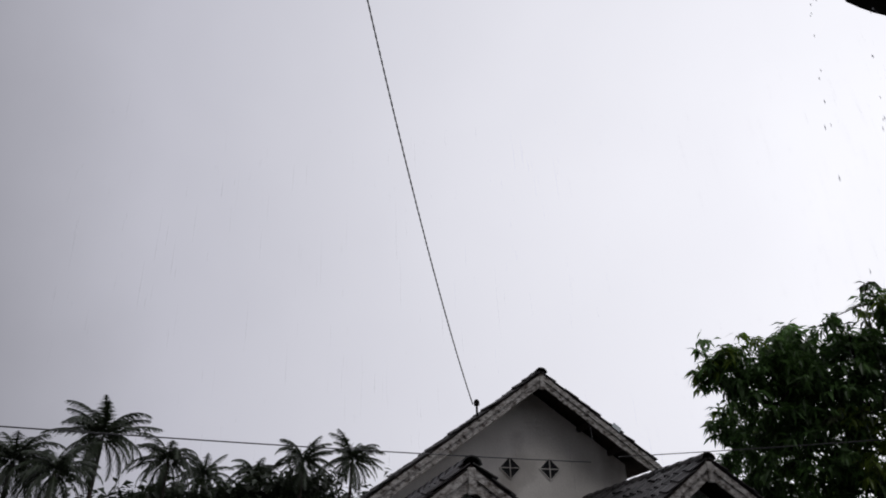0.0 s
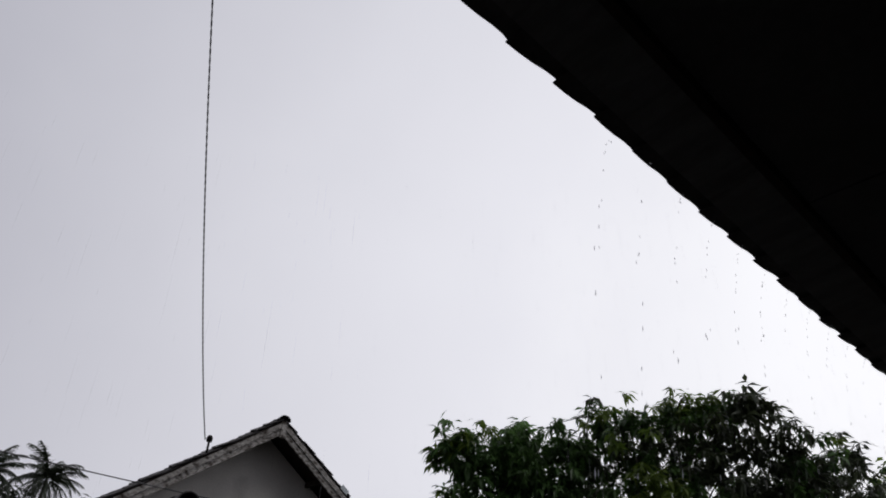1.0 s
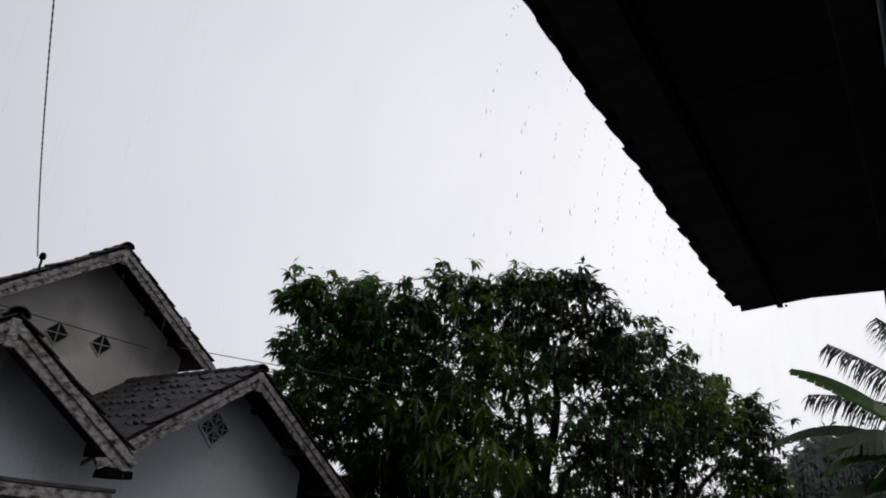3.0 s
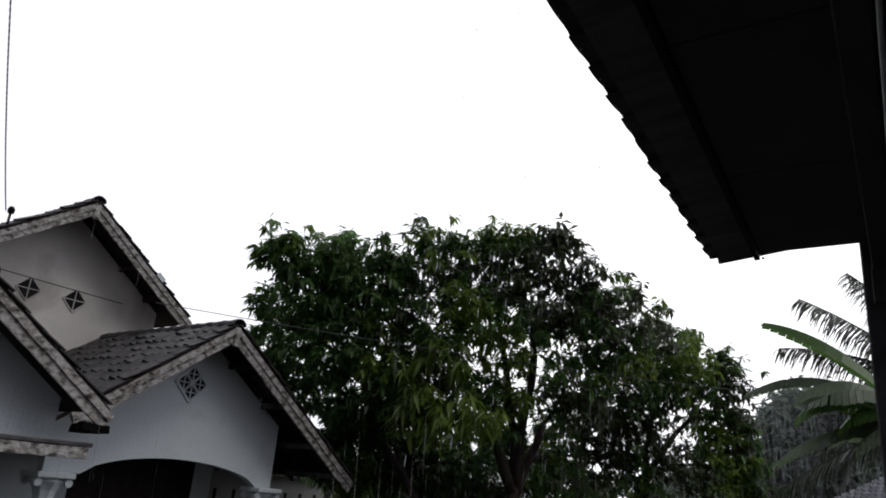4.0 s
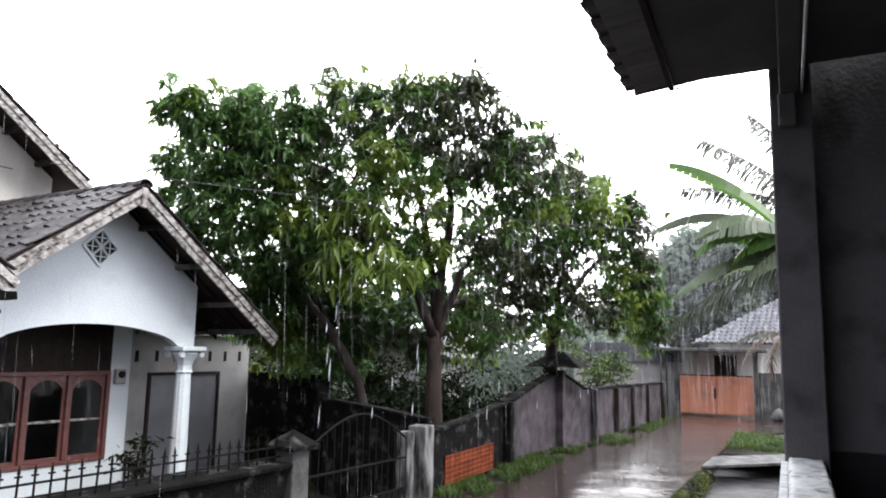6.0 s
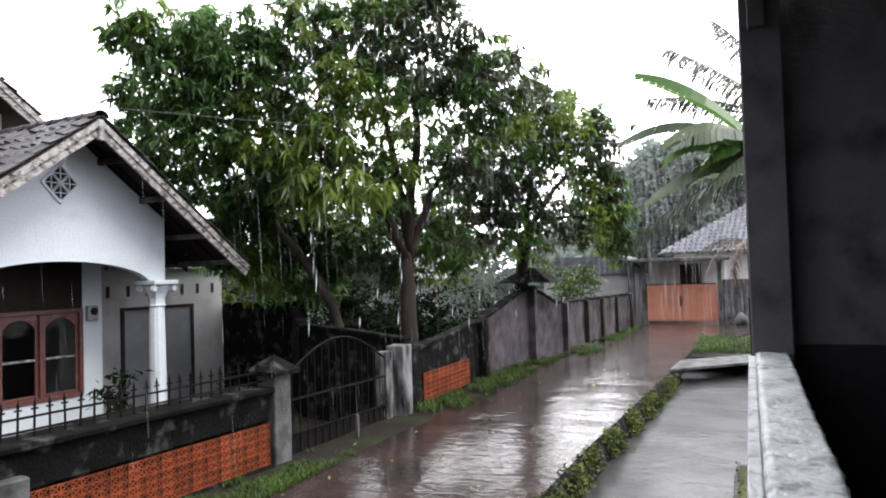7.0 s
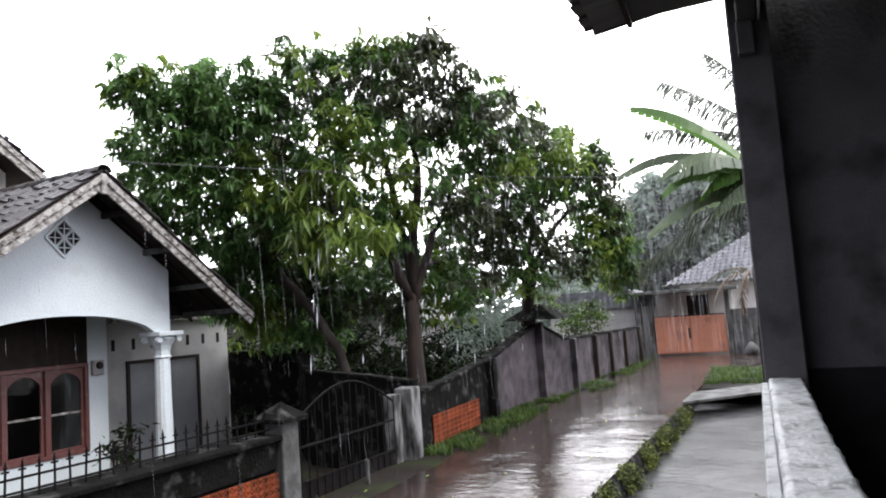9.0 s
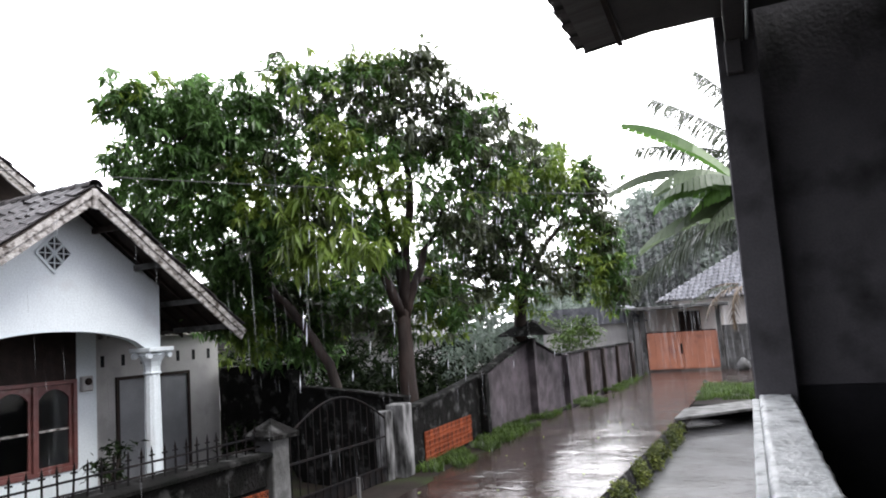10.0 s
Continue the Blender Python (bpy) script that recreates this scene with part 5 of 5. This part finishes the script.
yard_wall = solo("yard_wall", roughen(boxed(-10.47, -8.45, 12.46, 12.62, YARD, 1.64, 0.01), 0.012, 4), m_mossy, "dark mossy yard wall behind the trees", "wall", kind="structure")
back_house = thing("back_house", pose(-15.5, 23, 0), "pale neighbouring house glimpsed through the trees", "house")
part("wall", boxed(-5, 4, 0, 4, YARD, 1.9), m_grey_wall, back_house)
part("roof", prism([(-5.6, 1.9), (4.6, 1.9), (3.5, 2.9), (-3.5, 2.9)], "y", -0.5, 4.5), m_tile_mass, back_house)
bm = bmesh.new()
for i in range(34):
    box(bm, i * 0.12, i * 0.12 + 0.015, 0, 0.015, 0, 0.8)
for z in (0.2, 0.7):
    box(bm, 0, 4.1, -0.01, 0.02, z, z + 0.03)
solo("garden_fence", bm, m_moss, "low green garden fence behind the mango trunks", "fence", m=pose(-10.2, 16.2, 0.2, 0, 0, 5))
bike = thing("covered_heap", pose(-0.35, 27.6, 0), "pale covered heap beside the gate", "heap")
part("cover", roughen(lathe(bmesh.new(), [(0.2, 0), (0.24, 0.12), (0.2, 0.26), (0.12, 0.36), (0.05, 0.42)], 0, 0, 14), 0.05), m_post, bike)


# ---- cables ----
def cable(name, pts, r, label, twist=False):
    cu = bpy.data.curves.new(name, "CURVE")
    cu.dimensions, cu.bevel_depth, cu.bevel_resolution = "3D", r, 2
    strands = (0, math.pi) if twist else (None,)
    for s in strands:
        sp = cu.splines.new("POLY")
        sp.points.add(len(pts) - 1)
        for i, p in enumerate(pts):
            q = Vector(p)
            if s is not None:
                q = q + Vector((math.cos(s + i * 0.75), 0.3 * math.sin(s + i * 0.75), math.sin(s + i * 0.75))) * r
            sp.points[i].co = (*q, 1)
    cu.materials.append(m_cable)
    return tagged(new(name, cu), label, "cable")


def hanging(a, b, sag, n):
    a, b = Vector(a), Vector(b)
    return [a.lerp(b, i / n) - Vector((0, 0, sag * 4 * (i / n) * (1 - i / n))) for i in range(n + 1)]


cable("service_cable", hanging((-11.93, 5.38, 6.06), (-3.82, 0.18, 10.9), 0.574, 420), 0.007, "black twisted service cable from roof to roof", True)
cable("power_wire", hanging((-8.5, -4.6, 4.42), (-12.25, 8.0, 5.2), 0.05, 40), 0.009, "thin black wire running to the gable")
cable("power_wire", hanging((-8.15, 5.8, 4.38), (-1.95, 15.9, 4.76), 0.1, 40), 0.006, "thin black wire crossing the mango trees")


# withered palm leaves hanging beside the far gate
dead = thing("withered_palm", pose(-0.2, 26.2, 0), "withered brown palm leaves hanging beside the gate", "palm tree")
m_dry = material("dry_palm_leaf", (0.12, 0.085, 0.05), (0.06, 0.045, 0.03), 0.7, 3, 30, 0.0, random_tone=0.4, island=True)
part("trunk", tube(bmesh.new(), [(0.3, 0, YARD), (0.25, 0, 1.6), (0.2, 0, 3.0)], [0.12, 0.1, 0.08], 8), m_bark, dead)
for k, az in enumerate((2.6, 3.1, 3.6, 4.2, 2.1)):
    v, f = [], []
    frond(v, f, (0.2, 0, 2.9), az, 0.35 - 0.15 * k, 2.0, random.Random(90 + k), 24, 0.6)
    mesh_part("frond", v, f, m_dry if k != 1 else m_palm, dead)


# ---- grass, weeds and litter ----
def blades(n, area, seed, h, lean=0.5, dens=None):
    nr = np.random.default_rng(seed)
    x0, x1, y0, y1, z = area
    c = np.stack([nr.uniform(x0, x1, n), nr.uniform(y0, y1, n), np.full(n, z)], 1)
    keep = np.array([noise.noise(Vector((p[0] * 1.7, p[1] * 1.7, seed))) for p in c]) > (-0.15 if dens is None else dens)
    c = c[keep]
    n = len(c)
    az = nr.uniform(0, 2 * np.pi, n)
    d = np.stack([np.cos(az), np.sin(az), np.zeros(n)], 1)
    s = np.stack([-np.sin(az), np.cos(az), np.zeros(n)], 1) * 0.006
    hh = h * nr.uniform(0.4, 1.3, (n, 1))
    up = np.array([0, 0, 1.0])
    v = np.stack([c - s, c + s, c + up * hh * 0.6 + d * hh * lean * 0.4 + s * 0.7, c + up * hh * 0.6 + d * hh * lean * 0.4 - s * 0.7, c + up * hh * 0.85 + d * hh * lean], 1).reshape(-1, 3)
    i = np.arange(n)[:, None] * 5
    f = [tuple(q) for q in (i + [0, 1, 2, 3]).tolist()] + [tuple(q) for q in (i + [3, 2, 4]).tolist()]
    return v.tolist(), f


def stuff(name, vf, mat, label, cat):
    ob = mesh_part(name, vf[0], vf[1], mat, None)
    return tagged(ob, label, cat, kind="stuff")


stuff("grass", blades(16000, (-5.12, -4.4, 1.0, 7.6, -0.02), 1, 0.075, 0.8), m_grass, "wet green grass along the fence", "grass")
stuff("grass", blades(20000, (-4.98, -4.25, 10.2, 27.5, -0.02), 2, 0.13, 0.7), m_grass, "wet green grass along the boundary wall", "grass")
stuff("grass", blades(9000, (-4.25, -3.6, 18.0, 28.0, -0.01), 3, 0.11, 0.7, 0.05), m_grass, "bright grass at the foot of the far wall", "grass")
stuff("grass", blades(9000, (-1.4, 0.5, 18.6, 22.5, 0.0), 4, 0.14), m_grass, "rough grass on the bank", "grass")
nr = np.random.default_rng(50)
anchors = []
for i in range(2200):
    y = nr.uniform(1.0, 15.6)
    s = nr.uniform(0, 1) ** 1.3
    edge = float(np.interp(y, [0, 8.6, 16], [-1.98, -1.88, -1.53]))
    if noise.noise(Vector((0, y * 1.6, 4))) + 0.5 * noise.noise(Vector((s * 2, y * 4, 9))) > -0.08:
        anchors.append((edge + 0.03 + 0.12 * s + nr.normal(0, 0.015), y, -0.04 - 0.24 * s + nr.uniform(0, 0.03)))
stuff("weeds", tuple(a.tolist() for a in leaves(anchors, 0.055, nr, 0.25, 0.6, 8, 0.045, 0.0)), m_weed, "yellow-green weeds hanging over the channel's edge", "weeds")
anchors = [(float(nr.uniform(-0.22, 0.03)), float(nr.uniform(2, 9)), -0.16) for i in range(420)]
stuff("weeds", tuple(a.tolist() for a in leaves(anchors, 0.03, nr, -0.2, 0.5, 6, 0.02)), m_moss, "tiny moss tufts along the ledge", "weeds")
bank = bmesh.new()
vsb = []
for i in range(81):
    y = -6 + i * 22.0 / 80
    edge = float(np.interp(y, [-6, 8.6, 16], [-2.0, -1.88, -1.53]))
    vsb.append([bank.verts.new((edge - 0.01, y, -0.012)), bank.verts.new((edge + 0.035 + 0.015 * noise.noise(Vector((y, 1, 0))), y, -0.05)), bank.verts.new((edge + 0.14 + 0.05 * noise.noise(Vector((y * 2, 2, 0))), y, -0.31)), bank.verts.new((edge - 0.02, y, -0.33))])
for a, b in zip(vsb[:-1], vsb[1:]):
    for k in range(3):
        bank.faces.new((a[k], a[k + 1], b[k + 1], b[k]))
solo("channel_edge", bank, m_mossy, "earthy mossy edge between lane and channel", "ground", kind="structure")
nr = np.random.default_rng(51)
fallen = [(float(nr.uniform(-4.9, -2.2)), float(nr.uniform(5, 22)), 0.012) for i in range(60)]
stuff("fallen_leaves", tuple(a.tolist() for a in leaves(fallen, 0.06, nr, 0.0, 0.35, 1, 0.01, 0.0)), m_young, "fallen yellow leaves on the wet lane", "leaves")
litter = solo("litter", boxed(-0.03, 0.03, -0.015, 0.015, 0.0, 0.035, 0.006), material("blue_plastic", (0.05, 0.25, 0.5), None, 0.4), "small blue plastic scrap on the verge", "litter", m=pose(-4.35, 4.9, 0.0, 0, 0, 30))


# ---- falling rain and drips from the eave ----
def water(name, share):
    """Clear water: the share of it that catches light, half of that passed through."""
    m = bpy.data.materials.new(name)
    m.use_nodes = True
    nt = m.node_tree
    b = nt.nodes["Principled BSDF"]
    b.inputs["Base Color"].default_value = (0.9, 0.92, 0.94, 1)
    b.inputs["Roughness"].default_value = 0.2
    through_light = nt.nodes.new("ShaderNodeBsdfTranslucent")
    through_light.inputs["Color"].default_value = (0.95, 0.97, 1.0, 1)
    clear = nt.nodes.new("ShaderNodeBsdfTransparent")
    body, mixed = nt.nodes.new("ShaderNodeMixShader"), nt.nodes.new("ShaderNodeMixShader")
    body.inputs["Fac"].default_value, mixed.inputs["Fac"].default_value = 0.6, share
    nt.links.new(b.outputs["BSDF"], body.inputs[1])
    nt.links.new(through_light.outputs["BSDF"], body.inputs[2])
    nt.links.new(clear.outputs["BSDF"], mixed.inputs[1])
    nt.links.new(body.outputs["Shader"], mixed.inputs[2])
    nt.links.new(mixed.outputs["Shader"], nt.nodes["Material Output"].inputs["Surface"])
    return m


m_rain = water("rain_water", 0.12)


def drops(points, lengths, widths, lean):
    """Long drops: three-sided spindles hanging along the wind's slant."""
    p, L, w = np.asarray(points), np.asarray(lengths)[:, None], np.asarray(widths)[:, None]
    n = len(p)
    d = np.array(lean) / np.linalg.norm(lean)
    ring = [np.array([math.cos(a), math.sin(a), 0.0]) for a in (0.3, 2.4, 4.5)]
    v = np.stack([p] + [p + d * L * 0.6 + r * w for r in ring] + [p + d * L], 1).reshape(-1, 3)
    i = np.arange(n)[:, None] * 5
    f = np.concatenate([i + [0, 1, 2], i + [0, 2, 3], i + [0, 3, 1], i + [4, 2, 1], i + [4, 3, 2], i + [4, 1, 3]], 0)
    return v.tolist(), f.tolist()


m_drip = water("dripping_water", 0.6)
nr = np.random.default_rng(77)
n = 2000
r = 3.6 + 8.0 * nr.uniform(0, 1, n) ** 0.8
a = nr.uniform(radians(-100), radians(-4), n)
pts = np.stack([r * np.sin(a), r * np.cos(a), 0.2 + nr.uniform(0, 1, n) * (2.5 + r * 0.75)], 1)
pts = pts[(pts[:, 0] < -1.05) & ((a > radians(-38)) | (nr.uniform(0, 1, n) < 0.35))]
n = len(pts)
rain = stuff("rain", drops(pts, np.where(nr.uniform(0, 1, n) < 0.6, nr.uniform(0.1, 0.25, n), nr.uniform(0.3, 0.7, n)), nr.uniform(0.0010, 0.0019, n), (0.03, 0.02, -1)), m_rain, "falling raindrops in the air over the lane", "rain")
pts, ln, wd = [], [], []
y = 5.2
while y > 1.6:
    for k in range(nr.integers(16, 28)):
        fall = float(nr.uniform(0.0, 1.0)) ** 2.4 * 2.2
        pts.append((eave_x(y) - 0.01 - 0.15 * math.sqrt(fall), y - 0.12 + float(nr.normal(0, 0.004 + 0.02 * fall)), eave_z(y) + 0.03 - fall))
        ln.append(0.012 + 0.02 * fall * float(nr.uniform(0.5, 1.5)))
        wd.append(float(nr.uniform(0.0012, 0.0026)))
    y -= 0.245
drips = stuff("eave_drips", drops(pts, ln, wd, (-0.05, 0.0, -1)), m_drip, "water drops falling from the roof's edge", "rain")
nr = np.random.default_rng(78)
n = 9000
pts = np.stack([nr.uniform(-10, 4, n), nr.uniform(21, 43, n), nr.uniform(0.5, 11.5, n)], 1)
pts = pts[(pts[:, 1] < 27.5) | (pts[:, 2] > 4.0) | (pts[:, 1] > 29.0)]
n = len(pts)
stuff("rain", drops(pts, nr.uniform(0.5, 1.4, n), nr.uniform(0.003, 0.006, n), (0.03, 0.02, -1)), m_rain, "dense grey rain over the lane's far end", "rain")
